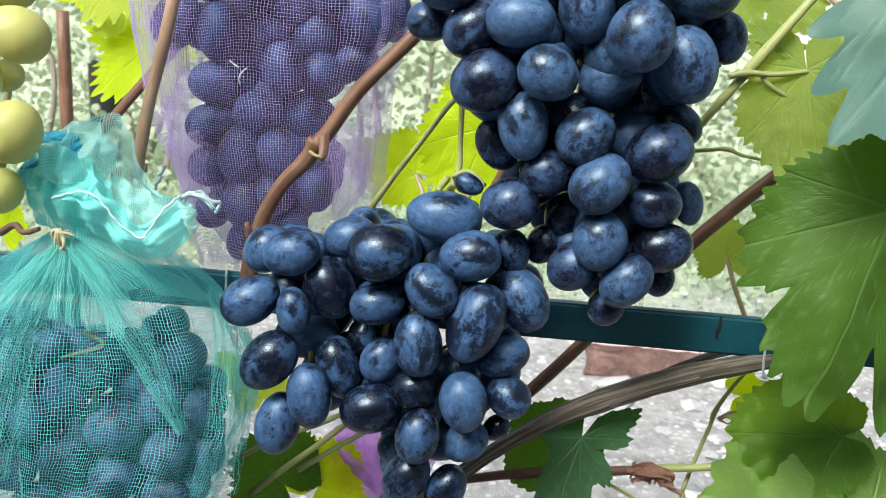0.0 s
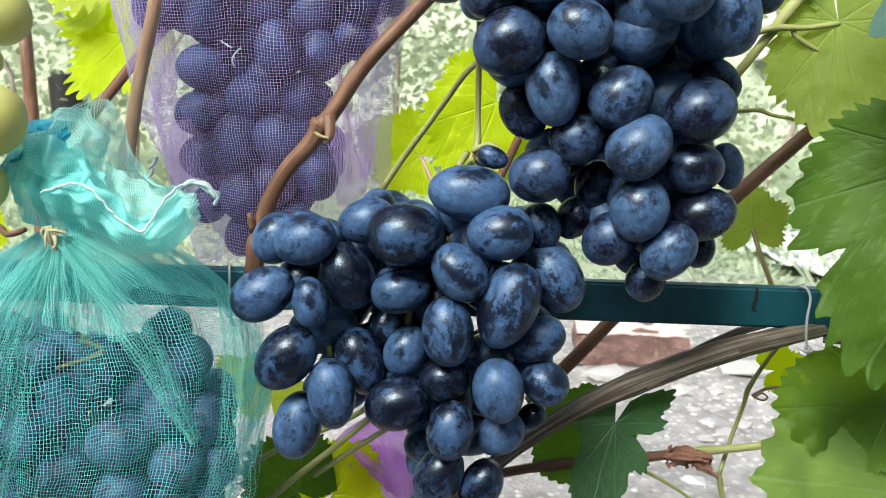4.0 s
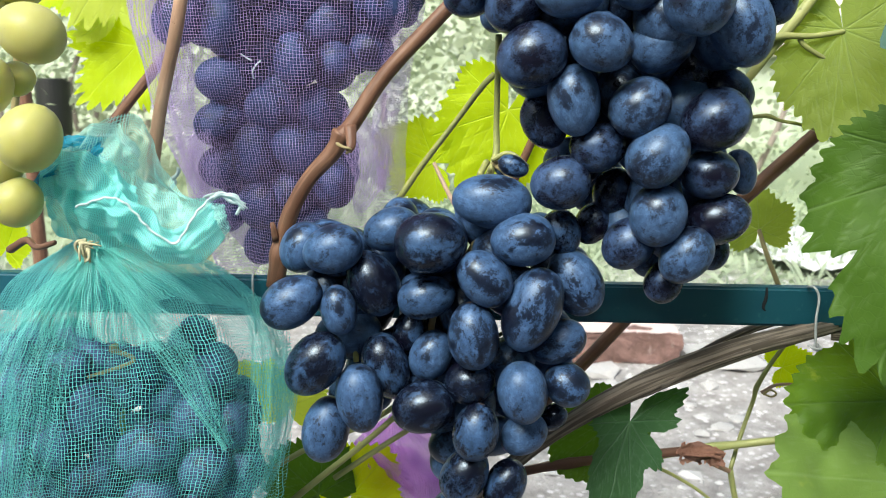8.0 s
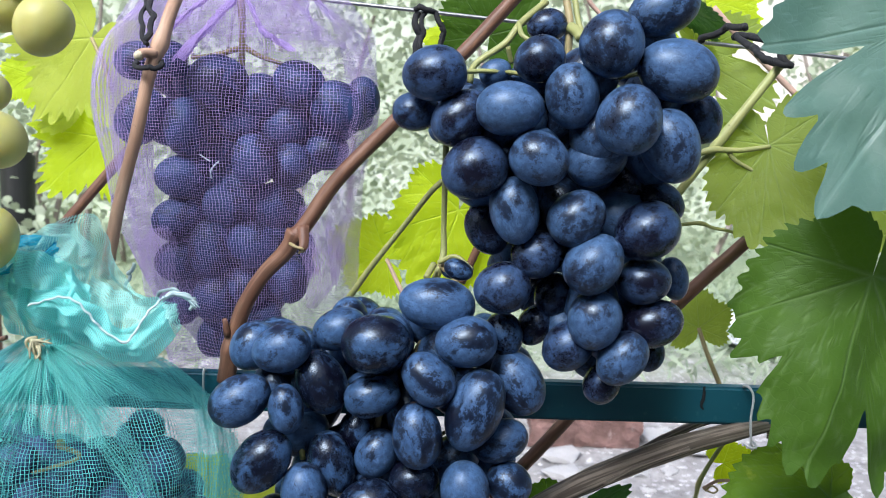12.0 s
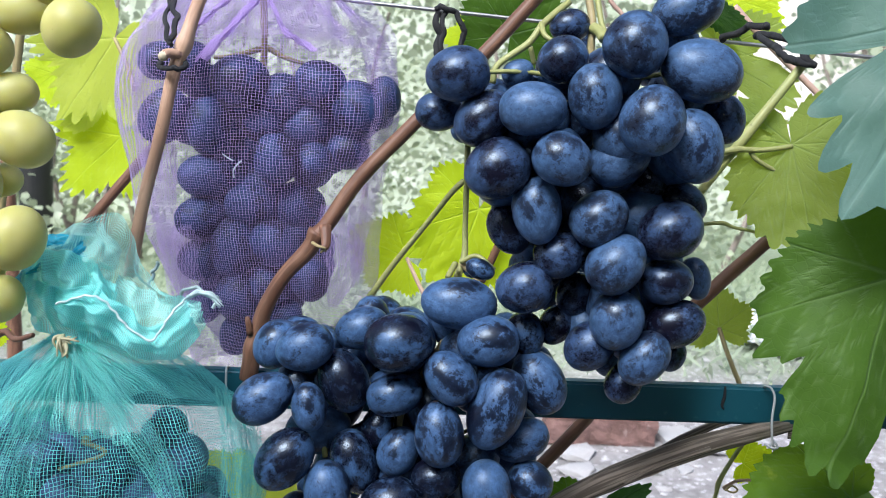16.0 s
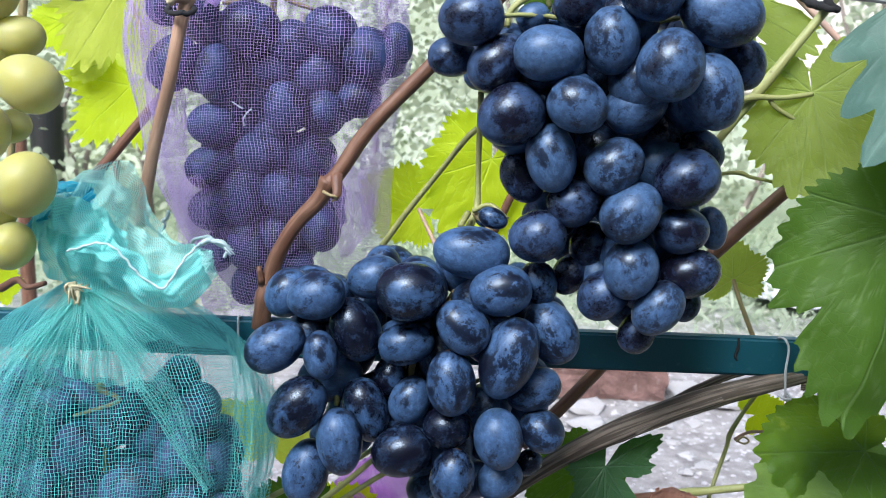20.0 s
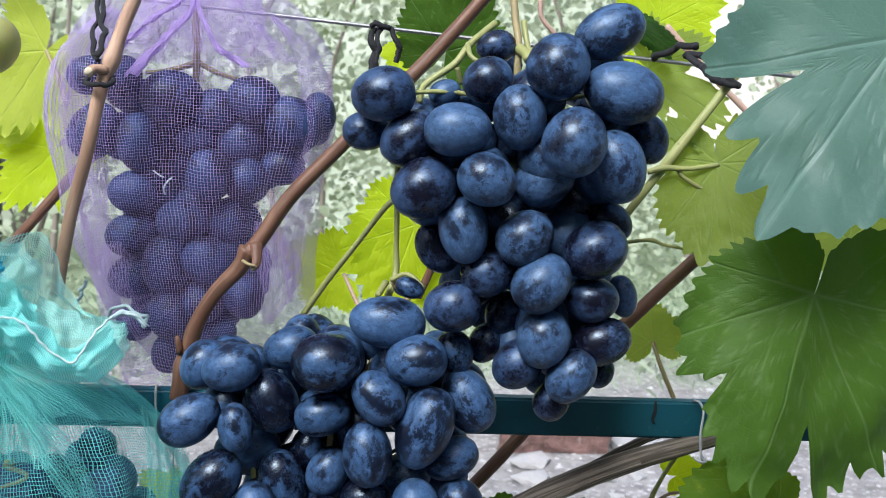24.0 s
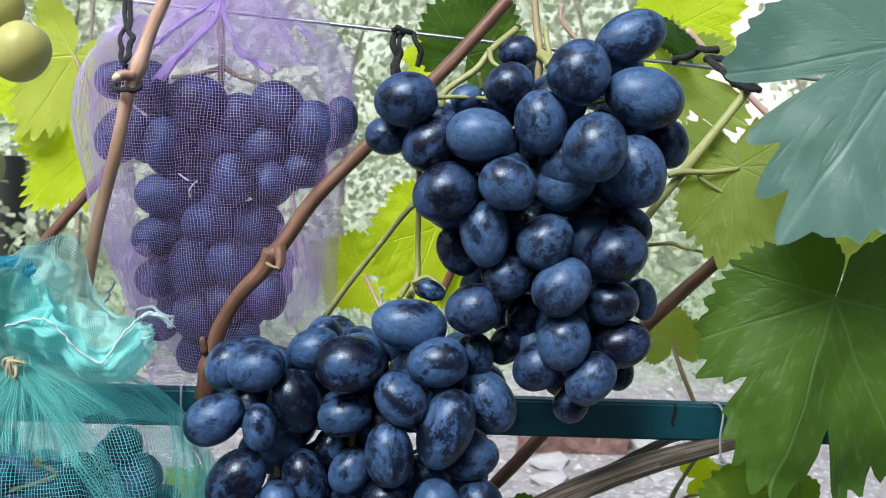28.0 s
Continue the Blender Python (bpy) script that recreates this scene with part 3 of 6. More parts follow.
def yarn(name, points, radius, material, parent, label="", twist=0):
    """A cord; twist: turns of two plies round each other."""
    if not twist:
        return hang(name, tube(points, [radius], material, name, 8, 6, rough=0.25), parent, label)
    line = spline(points, 10)
    both = None
    for ply in (0, math.pi):
        pts = []
        for i, c in enumerate(line):
            a = ply + twist * math.pi * i / len(line)
            pts.append(c + radius * 0.42 * np.array((math.cos(a), math.sin(a) * 0.6, math.sin(a) * 0.7)) + radius * 0.25 * np.array(noise.noise_vector(Vector(c) * 700)))
        ob = hang(name, tube(pts, [radius * 0.82], material, name, 7, 2, rough=0.35), parent if both is None else both, label if both is None else "")
        both = both or ob
    return both


# ---- ground and distance ----
def ground_height(x, y):
    return 0.018 * noise.noise((x * 1.3, y * 1.3, 0.0)) + 0.008 * noise.noise((x * 6.0, y * 6.0, 3.0))


gx = sorted({round(v, 3) for v in [*np.linspace(-3, 3, 121), *np.geomspace(3, 400, 18), *(-np.geomspace(3, 400, 18))]})
gy = sorted({round(v, 3) for v in [*np.linspace(0.3, 5, 95), *np.geomspace(5, 400, 18), *(0.3 - np.geomspace(0.1, 400, 22))]})
gv = [(x, y, ground_height(x, y) if abs(x) < 4 and -1 < y < 6 else 0.0) for y in gy for x in gx]
gf = [(j * len(gx) + i, j * len(gx) + i + 1, (j + 1) * len(gx) + i + 1, (j + 1) * len(gx) + i) for j in range(len(gy) - 1) for i in range(len(gx) - 1)]
ground = hang("ground", mesh_of("ground", gv, gf, SOIL))
tagged(ground, "dry grey stony garden soil with pale chips", "ground", kind="structure")


def stone_mesh(rnd, sx, sy, sz, material):
    bm = bmesh.new()
    bmesh.ops.create_icosphere(bm, subdivisions=1, radius=1.0)
    o = rnd.uniform(0, 50)
    for v in bm.verts:
        k = 1 + 0.9 * noise.noise(v.co * 1.7 + Vector((o, 0, 0)))
        v.co = Vector((v.co.x * sx * k, v.co.y * sy * k, max(-0.3, v.co.z) * sz * k))
    me = bpy.data.meshes.new("stone")
    bm.to_mesh(me)
    bm.free()
    me.materials.append(material)
    return me


rnd = random.Random(5)
STONES = [stone_mesh(rnd, 1.0, rnd.uniform(0.6, 1), rnd.uniform(0.4, 0.8), STONE) for _ in range(7)]


def stone(x, y, size, turn=0.0):
    ob = new("stone", rnd.choice(STONES))
    ob.location = (x, y, ground_height(x, y) + size * 0.1)
    ob.scale = (size, size, size * 0.45)
    ob.rotation_euler = (0, 0, turn)
    return tagged(ob, "pale grey rough stone lying on the soil", "stone", "stones on the ground")


for sx, sy, size in ((0.286, 1.743, 0.06), (0.460, 1.460, 0.022), (0.495, 1.670, 0.02), (0.277, 1.661, 0.05), (0.428, 1.575, 0.018), (0.498, 1.508, 0.02), (0.415, 1.429, 0.02), (0.349, 1.529, 0.018), (0.138, 1.256, 0.03), (0.529, 1.850, 0.06), (0.587, 1.795, 0.07), (0.423, 1.670, 0.03), (-0.634, 2.473, 0.05)):
    stone(sx, sy, size, rnd.uniform(0, 6))
chips_v, chips_f = [], []
for _ in range(7000):
    x, y = rnd.uniform(-1.6, 2.2), rnd.uniform(0.9, 3.6)
    s, a, h = rnd.uniform(0.0025, 0.009) * (1 + 1.3 * (rnd.random() < 0.04)), rnd.uniform(0, 6.28), rnd.uniform(0.2, 0.6)
    b, z = len(chips_v), ground_height(x, y) - 0.001
    for k in range(5):
        q = s * rnd.uniform(0.7, 1.3)
        chips_v.append((x + q * math.cos(a + k * 1.257), y + q * math.sin(a + k * 1.257), z))
    chips_v.append((x + rnd.uniform(-0.3, 0.3) * s, y + rnd.uniform(-0.3, 0.3) * s, z + s * h))
    chips_f += [(b + k, b + (k + 1) % 5, b + 5) for k in range(5)]
tagged(hang("gravel", mesh_of("gravel", chips_v, chips_f, STONE, smooth=False)), "small pale stone chips scattered over the soil", "gravel", kind="stuff")

# the half brick
bx, by = 0.358, 1.804
brick = thing("brick", (bx, by, 0), "weathered red brick with a paler top, on the soil", "brick")
bm = bmesh.new()
bmesh.ops.create_cube(bm, size=1.0)
bmesh.ops.scale(bm, vec=(0.235, 0.12, 0.068), verts=bm.verts)
bmesh.ops.subdivide_edges(bm, edges=bm.edges, cuts=9, use_grid_fill=True)
for v in bm.verts:
    v.co += 0.009 * noise.noise_vector(v.co * 24) + 0.004 * noise.noise_vector(v.co * 70)
    v.co = Matrix.Rotation(radians(-3), 3, "Z") @ v.co + Vector((bx - 0.008, by + 0.06, 0.036))
part("brick_body", bm, BRICK, brick)
# a thin, paler pink skin covers the brick's top face
bm = bmesh.new()
bmesh.ops.create_grid(bm, x_segments=16, y_segments=9, size=0.5)
for v in bm.verts:
    v.co = Vector((v.co.x * 0.23, v.co.y * 0.115, 0.0))
    v.co.z = 0.004 * noise.noise(v.co * 30)
    v.co = Matrix.Rotation(radians(-3), 3, "Z") @ v.co + Vector((bx - 0.008, by + 0.06, 0.072))
part("dust_crust", bm, BRICK_TOP, brick, "paler pink top face of the brick")


def crumpled(name, x, y, wide, deep, high, turn, material, label, category):
    """A crumpled sheet lying on the ground."""
    ob = thing(name, (x, y, 0), label, category)
    bm = bmesh.new()
    bmesh.ops.create_grid(bm, x_segments=26, y_segments=20, size=0.5)
    for v in bm.verts:
        u, w = v.co.x, v.co.y
        h = high * (0.55 + 0.9 * noise.noise((u * 3.1 + x, w * 3.1, 1.0)) + 0.45 * abs(noise.noise((u * 8, w * 8 + y, 2.0))))
        p = Vector((u * wide * (1 + 0.2 * noise.noise((w * 3, 4.0, x))), w * deep, max(0.004, h) + 0.01))
        v.co = Matrix.Rotation(turn, 3, "Z") @ p + Vector((x, y, 0))
    ob2 = part("sheet", bm, material, ob)
    ob2.data.polygons.foreach_set("use_smooth", [True] * len(ob2.data.polygons))
    sol = ob2.modifiers.new("thick", "SOLIDIFY")
    sol.thickness = 0.002
    return ob


wx, wy = 1.186, 2.953
crumpled("plastic_sheet", wx + 0.05, wy, 0.5, 0.6, 0.05, 0.2, SHEET, "crumpled whitish plastic sheet lying on the soil", "sheet")
px, py, pz = -2.0500, 4.3000, 0.6100
barrel = thing("barrel", (px, py, 0), "black plastic barrel standing among the weeds", "barrel")
bm = bmesh.new()
bmesh.ops.create_cone(bm, segments=28, radius1=0.07, radius2=0.085, depth=pz, cap_ends=True)
bmesh.ops.bevel(bm, geom=[e for e in bm.edges if len(e.link_faces) == 2 and e.calc_face_angle() > 1], offset=0.015, segments=2, affect="EDGES")
bmesh.ops.translate(bm, verts=bm.verts, vec=(px, py, pz / 2))
part("drum", bm, BLACK_PLASTIC, barrel)


def leaf_patch(name, spots, material, label, category, size=(0.012, 0.04), blade=False, seed_no=1):
    """Many small blades, one mesh."""
    r = random.Random(seed_no)
    vs, fs = [], []
    for x, y, z in spots:
        s = r.uniform(*size)
        a, tilt = r.uniform(0, 6.28), r.uniform(-0.9, 0.9)
        d = Vector((math.cos(a), math.sin(a), math.sin(tilt) + (1.6 if blade else 0.0))).normalized() * s
        e = d.cross(Vector((r.uniform(-1, 1), r.uniform(-1, 1), r.uniform(0.2, 1)))).normalized() * s * (0.06 if blade else r.uniform(0.28, 0.42))
        p, b = Vector((x, y, z)), len(vs)
        sag = Vector((0, 0, -0.2 * s))
        vs += [p, p + d * 0.3 + e * 0.9, p + d * 0.62 + e + sag * 0.3, p + d + sag, p + d * 0.62 - e + sag * 0.3, p + d * 0.3 - e * 0.9]
        fs.append((b, b + 1, b + 2, b + 3, b + 4, b + 5))
    ob = hang(name, mesh_of(name, vs, fs, material))
    return tagged(ob, label, category, kind="stuff")


def clumps(n, x0, x1, y0, y1, z0, z1, spread, per, seed_no):
    r = random.Random(seed_no)
    out = []
    for _ in range(n):
        c = (r.uniform(x0, x1), r.uniform(y0, y1), r.uniform(z0, z1))
        if 0.29 * c[1] < c[0] < 0.43 * c[1] and c[2] > 0.08 * c[1]:
            continue
        for _ in range(per):
            out.append((c[0] + r.gauss(0, spread), c[1] + r.gauss(0, spread), max(0.01, c[2] + r.gauss(0, spread * 0.7))))
    return out


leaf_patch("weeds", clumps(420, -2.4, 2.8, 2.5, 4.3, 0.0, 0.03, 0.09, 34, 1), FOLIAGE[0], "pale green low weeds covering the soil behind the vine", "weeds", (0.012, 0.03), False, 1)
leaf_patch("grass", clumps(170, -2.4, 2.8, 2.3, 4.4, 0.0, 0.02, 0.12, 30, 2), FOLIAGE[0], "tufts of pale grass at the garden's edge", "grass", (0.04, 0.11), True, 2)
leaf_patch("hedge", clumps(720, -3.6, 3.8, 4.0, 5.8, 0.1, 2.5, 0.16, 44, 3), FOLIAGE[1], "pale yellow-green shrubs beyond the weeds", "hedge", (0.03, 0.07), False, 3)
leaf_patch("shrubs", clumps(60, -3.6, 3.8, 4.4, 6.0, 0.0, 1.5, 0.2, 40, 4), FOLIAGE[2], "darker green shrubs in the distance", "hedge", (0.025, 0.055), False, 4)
bm = bmesh.new()
bmesh.ops.create_cube(bm, size=1.0)
bmesh.ops.scale(bm, vec=(16, 0.25, 3.2), verts=bm.verts)
bmesh.ops.translate(bm, verts=bm.verts, vec=(0, 8.5, 1.6))
tagged(part("backdrop", bm, FAR_GARDEN, None), "backdrop with the far garden's pale haze painted on", "backdrop", kind="structure")
hx, hy, hz = 2.5160, 8.2500, 0.8370
jx, jy, jz = 3.8880, 8.2500, 2.4370
bm = bmesh.new()
bmesh.ops.create_cube(bm, size=1.0)
bmesh.ops.scale(bm, vec=(jx - hx, 0.15, jz - hz), verts=bm.verts)
bmesh.ops.bevel(bm, geom=bm.edges[:], offset=0.02, segments=2, affect="EDGES")
bmesh.ops.translate(bm, verts=bm.verts, vec=((hx + jx) / 2, 8.25, (hz + jz) / 2))
tagged(part("wall_far", bm, BEIGE, None), "pale beige wall far behind the vine", "wall", kind="structure")
tree = thing("shrub_stems", (0, 4.6, 0), "thin grey stems of shrubs in the distance", "shrub")
for i in range(22):
    r2 = random.Random(90 + i)
    x, y = r2.uniform(-2.8, 2.8), r2.uniform(4.0, 5.0)
    pts = [(x, y, 0), (x + r2.uniform(-0.2, 0.2), y, 0.6), (x + r2.uniform(-0.4, 0.4), y + 0.1, 1.2), (x + r2.uniform(-0.7, 0.7), y, 2.1)]
    hang("stem", tube(pts, [0.02, 0.006], TWIG, "stem", 6, 5), tree)

# a stake behind the white grapes
kx, ky, kz = -0.6360, 1.2500, 0.6790
stake = thing("wooden_stake", (kx, ky, 0), "weathered reddish wooden stake in the soil", "stake")
hang("pole", tube([(kx, ky, -0.05), (kx + 0.004, ky, kz * 0.5), (kx, ky, kz)], [0.013, 0.010], CANE_RED, "pole", 10, 6, 0.15, 0.1), stake)

# an unseen wall, added behind the camera to block low sky and darken undersides
bm = bmesh.new()
bmesh.ops.create_cube(bm, size=1.0)
bmesh.ops.scale(bm, vec=(9, 0.2, 1.9), verts=bm.verts)
bmesh.ops.translate(bm, verts=bm.verts, vec=(0, -1.5, 0.95))
tagged(part("wall_south", bm, BLOCKER_GREY, None), "added unseen grey wall behind the camera, blocking low sky", "wall", kind="structure")


# ---- the trellis ----
bar = thing("trellis_bar", (-0.1010, 0.4010, 0.5030), "teal-painted flat steel bar, slightly scuffed", "trellis rail")
b0, b1 = Vector((-0.1010, 0.3967, 0.5062)), Vector((0.1360, 0.3967, 0.5036))
along = (b1 - b0).normalized()
upw = (Vector((0, 0, 1)) - along * along.z).normalized()
bm = bmesh.new()
bmesh.ops.create_cube(bm, size=1.0)
bmesh.ops.scale(bm, vec=(1.1, 0.008, 0.0179), verts=bm.verts)
bmesh.ops.bevel(bm, geom=bm.edges[:], offset=0.0012, segments=3, affect="EDGES")
turned = Matrix((along, upw.cross(along) * -1, upw)).transposed().to_4x4()
turned.translation = (b0 + b1) / 2
bmesh.ops.transform(bm, matrix=turned, verts=bm.verts)
part("rail", bm, BAR, bar)
for t in (-0.5, 0.5):
    c = (b0 + b1) / 2 + along * t * 1.02
    bm = bmesh.new()
    bmesh.ops.create_cube(bm, size=1.0)
    bmesh.ops.scale(bm, vec=(0.022, 0.022, c.z + 0.35), verts=bm.verts)
    bmesh.ops.translate(bm, verts=bm.verts, vec=(c.x, c.y + 0.0152, (c.z + 0.35) / 2))
    part("post", bm, BAR, bar)

hang("paint_run", tube([(0.1330, 0.3920, 0.5130), (0.1330, 0.3920, 0.5080), (0.1320, 0.3920, 0.5040), (0.1330, 0.3920, 0.5020)], [0.0006, 0.0009, 0.0003], YARN, "paint_run", 8, 5, 0.6, flat=0.25), bar, "dark tar-like run on the paint")

wire = thing("trellis_wire", (-0.0320, 0.4520, 0.6920), "thin galvanised wire stretched across the trellis", "wire")
wa, wb = Vector((-0.1180, 0.4520, 0.7000)), Vector((0.0350, 0.4520, 0.6870))
wd = (wb - wa).normalized()
hang("strand", tube([wa - wd * 0.42, wa, wb, wb + wd * 0.5], [0.0011], WIRE, "strand", 8, 4), wire)

# ---- the vine ----
vine = thing("grape_vine", (0.0470, 0.4000, 0.4330), "grape vine with brown canes, green shoots and autumn-tinged leaves", "vine")
hang("cane", tube([(0.0480, 0.3920, 0.6970), (0.0370, 0.3910, 0.6840), (0.0190, 0.3900, 0.6640), (-0.0130, 0.3890, 0.6310), (-0.0370, 0.3880, 0.6060), (-0.0500, 0.3870, 0.5870), (-0.0560, 0.3860, 0.5790)], [0.0033, 0.0035, 0.0041], CANE, "cane", 14, 8, 0.05, nodes=(1.0,)), vine)
hang("cane", tube([(-0.0550, 0.3860, 0.5810), (-0.0600, 0.3860, 0.5730), (-0.0700, 0.3860, 0.5620), (-0.0790, 0.3870, 0.5470), (-0.0840, 0.3890, 0.5320), (-0.0870, 0.3900, 0.5180), (-0.0880, 0.3910, 0.5120)], [0.0046, 0.0037, 0.0041, 0.0048], CANE, "cane", 14, 8, 0.08, nodes=(0.02, 0.72), seed_at=3.0), vine)
hang("spur", tube([(-0.0520, 0.3830, 0.5840), (-0.0510, 0.3790, 0.5770), (-0.0520, 0.3770, 0.5740)], [0.0032, 0.0016], CANE_RED, "spur", 8, 4), vine)
hang("dry_tendril", tube([(-0.0570, 0.3790, 0.5770), (-0.0540, 0.3760, 0.5760), (-0.0510, 0.3760, 0.5750), (-0.0530, 0.3780, 0.5730)], [0.0009, 0.0006], STALK_TAN, "dry_tendril", 6, 5, 0.3), vine)
hang("cane_stub", tube([(-0.0860, 0.3860, 0.5340), (-0.0870, 0.3840, 0.5420)], [0.0022, 0.0012], CANE_RED, "cane_stub", 8, 3), vine)
hang("cane", tube([(-0.1030, 0.3920, 0.6970), (-0.1100, 0.3900, 0.6800), (-0.1150, 0.3880, 0.6640), (-0.1200, 0.3870, 0.6500), (-0.1260, 0.3860, 0.6220), (-0.1330, 0.3860, 0.5960), (-0.1380, 0.3870, 0.5740), (-0.1410, 0.3880, 0.5590)], [0.0030, 0.0033, 0.0030, 0.0033], CANE_TAN, "cane", 14, 8, 0.05, nodes=(0.3,), seed_at=5.0), vine, "tan cane with a cut spur")
hang("spur", tube([(-0.1170, 0.3860, 0.6580), (-0.1210, 0.3820, 0.6580), (-0.1220, 0.3790, 0.6560)], [0.0026, 0.0022], CANE_TAN, "spur", 8, 3), vine)
hang("cut_face", tube([(-0.1220, 0.3800, 0.6570), (-0.1220, 0.3780, 0.6560)], [0.0021, 0.0020], CUT, "cut_face", 10, 2), vine, "pale cut face of a spur")
hang("cane", tube([(-0.1400, 0.4700, 0.6340), (-0.1600, 0.4680, 0.6140), (-0.1900, 0.4660, 0.5790), (-0.2130, 0.4660, 0.5520)], [0.0031, 0.0031], CANE_RED, "cane", 10, 6, 0.06, seed_at=7.0), vine)
hang("cane", tube([(0.1850, 0.4300, 0.5990), (0.1630, 0.4300, 0.5780), (0.1330, 0.4300, 0.5490), (0.0970, 0.4300, 0.5100), (0.0660, 0.4320, 0.4720), (0.0390, 0.4350, 0.4410)], [0.0036, 0.0039, 0.0036], CANE_RED, "cane", 12, 8, 0.06, seed_at=9.0), vine)
hang("cane", tube([(0.0330, 0.4500, 0.5780), (0.0280, 0.4500, 0.5670), (0.0210, 0.4500, 0.5510)], [0.0023], CANE_RED, "cane", 8, 6, 0.06), vine)
# the old arm below the bar, and the shoots that spring from it
hang("old_arm", tube([(0.2090, 0.4100, 0.5000), (0.1740, 0.4000, 0.4950), (0.1560, 0.3940, 0.4930), (0.1200, 0.3900, 0.4840), (0.0830, 0.3920, 0.4680), (0.0560, 0.3950, 0.4520), (0.0330, 0.4000, 0.4330), (0.0150, 0.4020, 0.4160), (-0.0070, 0.4100, 0.3890), (-0.0250, 0.4300, 0.3320)], [0.0030, 0.0033, 0.0043, 0.0055, 0.0058, 0.0045, 0.0039, 0.0041, 0.0051, 0.0067], OLD_BARK, "old_arm", 44, 14, 0.1, 0.12), vine, "old grey vine arm with furrowed, peeling bark")
hang("dry_stick", tube([(0.1500, 0.4250, 0.4880), (0.1390, 0.4250, 0.4840), (0.1240, 0.4240, 0.4770), (0.1090, 0.4220, 0.4700), (0.1000, 0.4200, 0.4650)], [0.0022, 0.0024, 0.0016], OLD_BARK, "dry_stick", 12, 8, 0.2, 0.1, seed_at=4.0), vine, "dry dead stick behind the old arm")
hang("bark_shred", tube([(0.1230, 0.3780, 0.4880), (0.1010, 0.3770, 0.4800), (0.0850, 0.3780, 0.4710)], [0.0012, 0.0009], OLD_BARK, "bark_shred", 6, 6, 0.3, 0.2), vine)
hang("bark_shred", tube([(0.1650, 0.3960, 0.4900), (0.1710, 0.3940, 0.4900), (0.1740, 0.3940, 0.4890)], [0.0028, 0.0016], OLD_BARK, "bark_shred", 6, 6, 0.4, 0.3), vine)
hang("cane", tube([(0.0210, 0.4120, 0.4120), (0.0440, 0.4100, 0.4180), (0.0700, 0.4100, 0.4220), (0.0950, 0.4120, 0.4240), (0.1160, 0.4150, 0.4250)], [0.0026, 0.0025], CANE_RED, "cane", 12, 8, 0.06, nodes=(0.3, 0.98), seed_at=11.0), vine)
hang("green_shoot", tube([(0.0900, 0.4120, 0.4220), (0.1160, 0.4140, 0.4260), (0.1390, 0.4120, 0.4300), (0.1700, 0.4050, 0.4380), (0.2040, 0.4000, 0.4460)], [0.0021, 0.0020], STALK, "green_shoot", 12, 8, 0.05, nodes=(0.3,)), vine)
for i, (lift, turn) in enumerate(((0.0, 0.0), (0.0012, 2.1), (-0.0012, 4.2))):
    hang("husk", tube([(0.1030, 0.4100, 0.4260), (0.1060, 0.4070, 0.4280), (0.1100, 0.4050, 0.4280), (0.1150, 0.4050, 0.4280), (0.1200, 0.4070, 0.4260), (0.1240, 0.4100, 0.4230)], [0.0012, 0.0024, 0.0027, 0.0024, 0.0026, 0.0008], DRY, "husk", 26, 5, 1.1, 0.9, seed_at=turn + i), vine, "flaky red-brown husk round a shoot's joint")
hang("cane", tube([(0.1140, 0.4120, 0.4240), (0.1210, 0.4140, 0.4180), (0.1310, 0.4180, 0.4120)], [0.0016, 0.0013], CANE_TAN, "cane", 8, 6, 0.1), vine)
hang("green_shoot", tube([(0.1440, 0.4250, 0.3680), (0.1350, 0.4200, 0.3970), (0.1310, 0.4180, 0.4130)], [0.0016, 0.0016], STALK, "green_shoot", 10, 6, 0.05), vine)
hang("green_shoot", tube([(0.1310, 0.4180, 0.4130), (0.1370, 0.4250, 0.4270), (0.1440, 0.4300, 0.4450), (0.1460, 0.4300, 0.4540), (0.1560, 0.4300, 0.4720), (0.1700, 0.4300, 0.4900), (0.1850, 0.4300, 0.5080)], [0.0012, 0.0012, 0.0011], STALK, "green_shoot", 10, 6, 0.05, nodes=(0.46,)), vine)
hang("tendril", tube([(0.1470, 0.4280, 0.4500), (0.1540, 0.4260, 0.4550), (0.1660, 0.4240, 0.4560)], [0.0011, 0.0008], STALK_PINK, "tendril", 6, 6), vine)
hang("tendril", tube([(0.1470, 0.4280, 0.4500), (0.1510, 0.4250, 0.4490), (0.1530, 0.4240, 0.4510), (0.1500, 0.4240, 0.4530), (0.1470, 0.4250, 0.4500)], [0.0006], STALK_TAN, "tendril", 6, 8), vine)
hang("tendril", tube([(0.0900, 0.4120, 0.4180), (0.1040, 0.4150, 0.4100), (0.1210, 0.4200, 0.3970), (0.1400, 0.4300, 0.3750)], [0.0011, 0.0009], STALK, "tendril", 6, 6), vine)
fr = random.Random(21)
fv, ff = [], []
for _ in range(130):
    u = fr.random()
    c = Vector((0.1020, 0.4060, 0.4280)) * (1 - u) + Vector((0.1220, 0.4060, 0.4250)) * u
    c += Vector((0, fr.uniform(-0.003, 0.0), fr.uniform(-0.0042, 0.0042)))
    e1 = Vector((fr.uniform(-1, 1), fr.uniform(-0.6, 0.3), fr.uniform(-1, 1))).normalized() * fr.uniform(0.0016, 0.0038)
    e2 = e1.cross(Vector((0, 1, fr.uniform(-0.5, 0.5)))).normalized() * fr.uniform(0.0008, 0.0018)
    k = len(fv)
    fv += [c, c + e1 * 0.5 + e2, c + e1, c + e1 * 0.5 - e2 + Vector((0, 0.0006, 0))]
    ff += [(k, k + 1, k + 2), (k, k + 2, k + 3)]
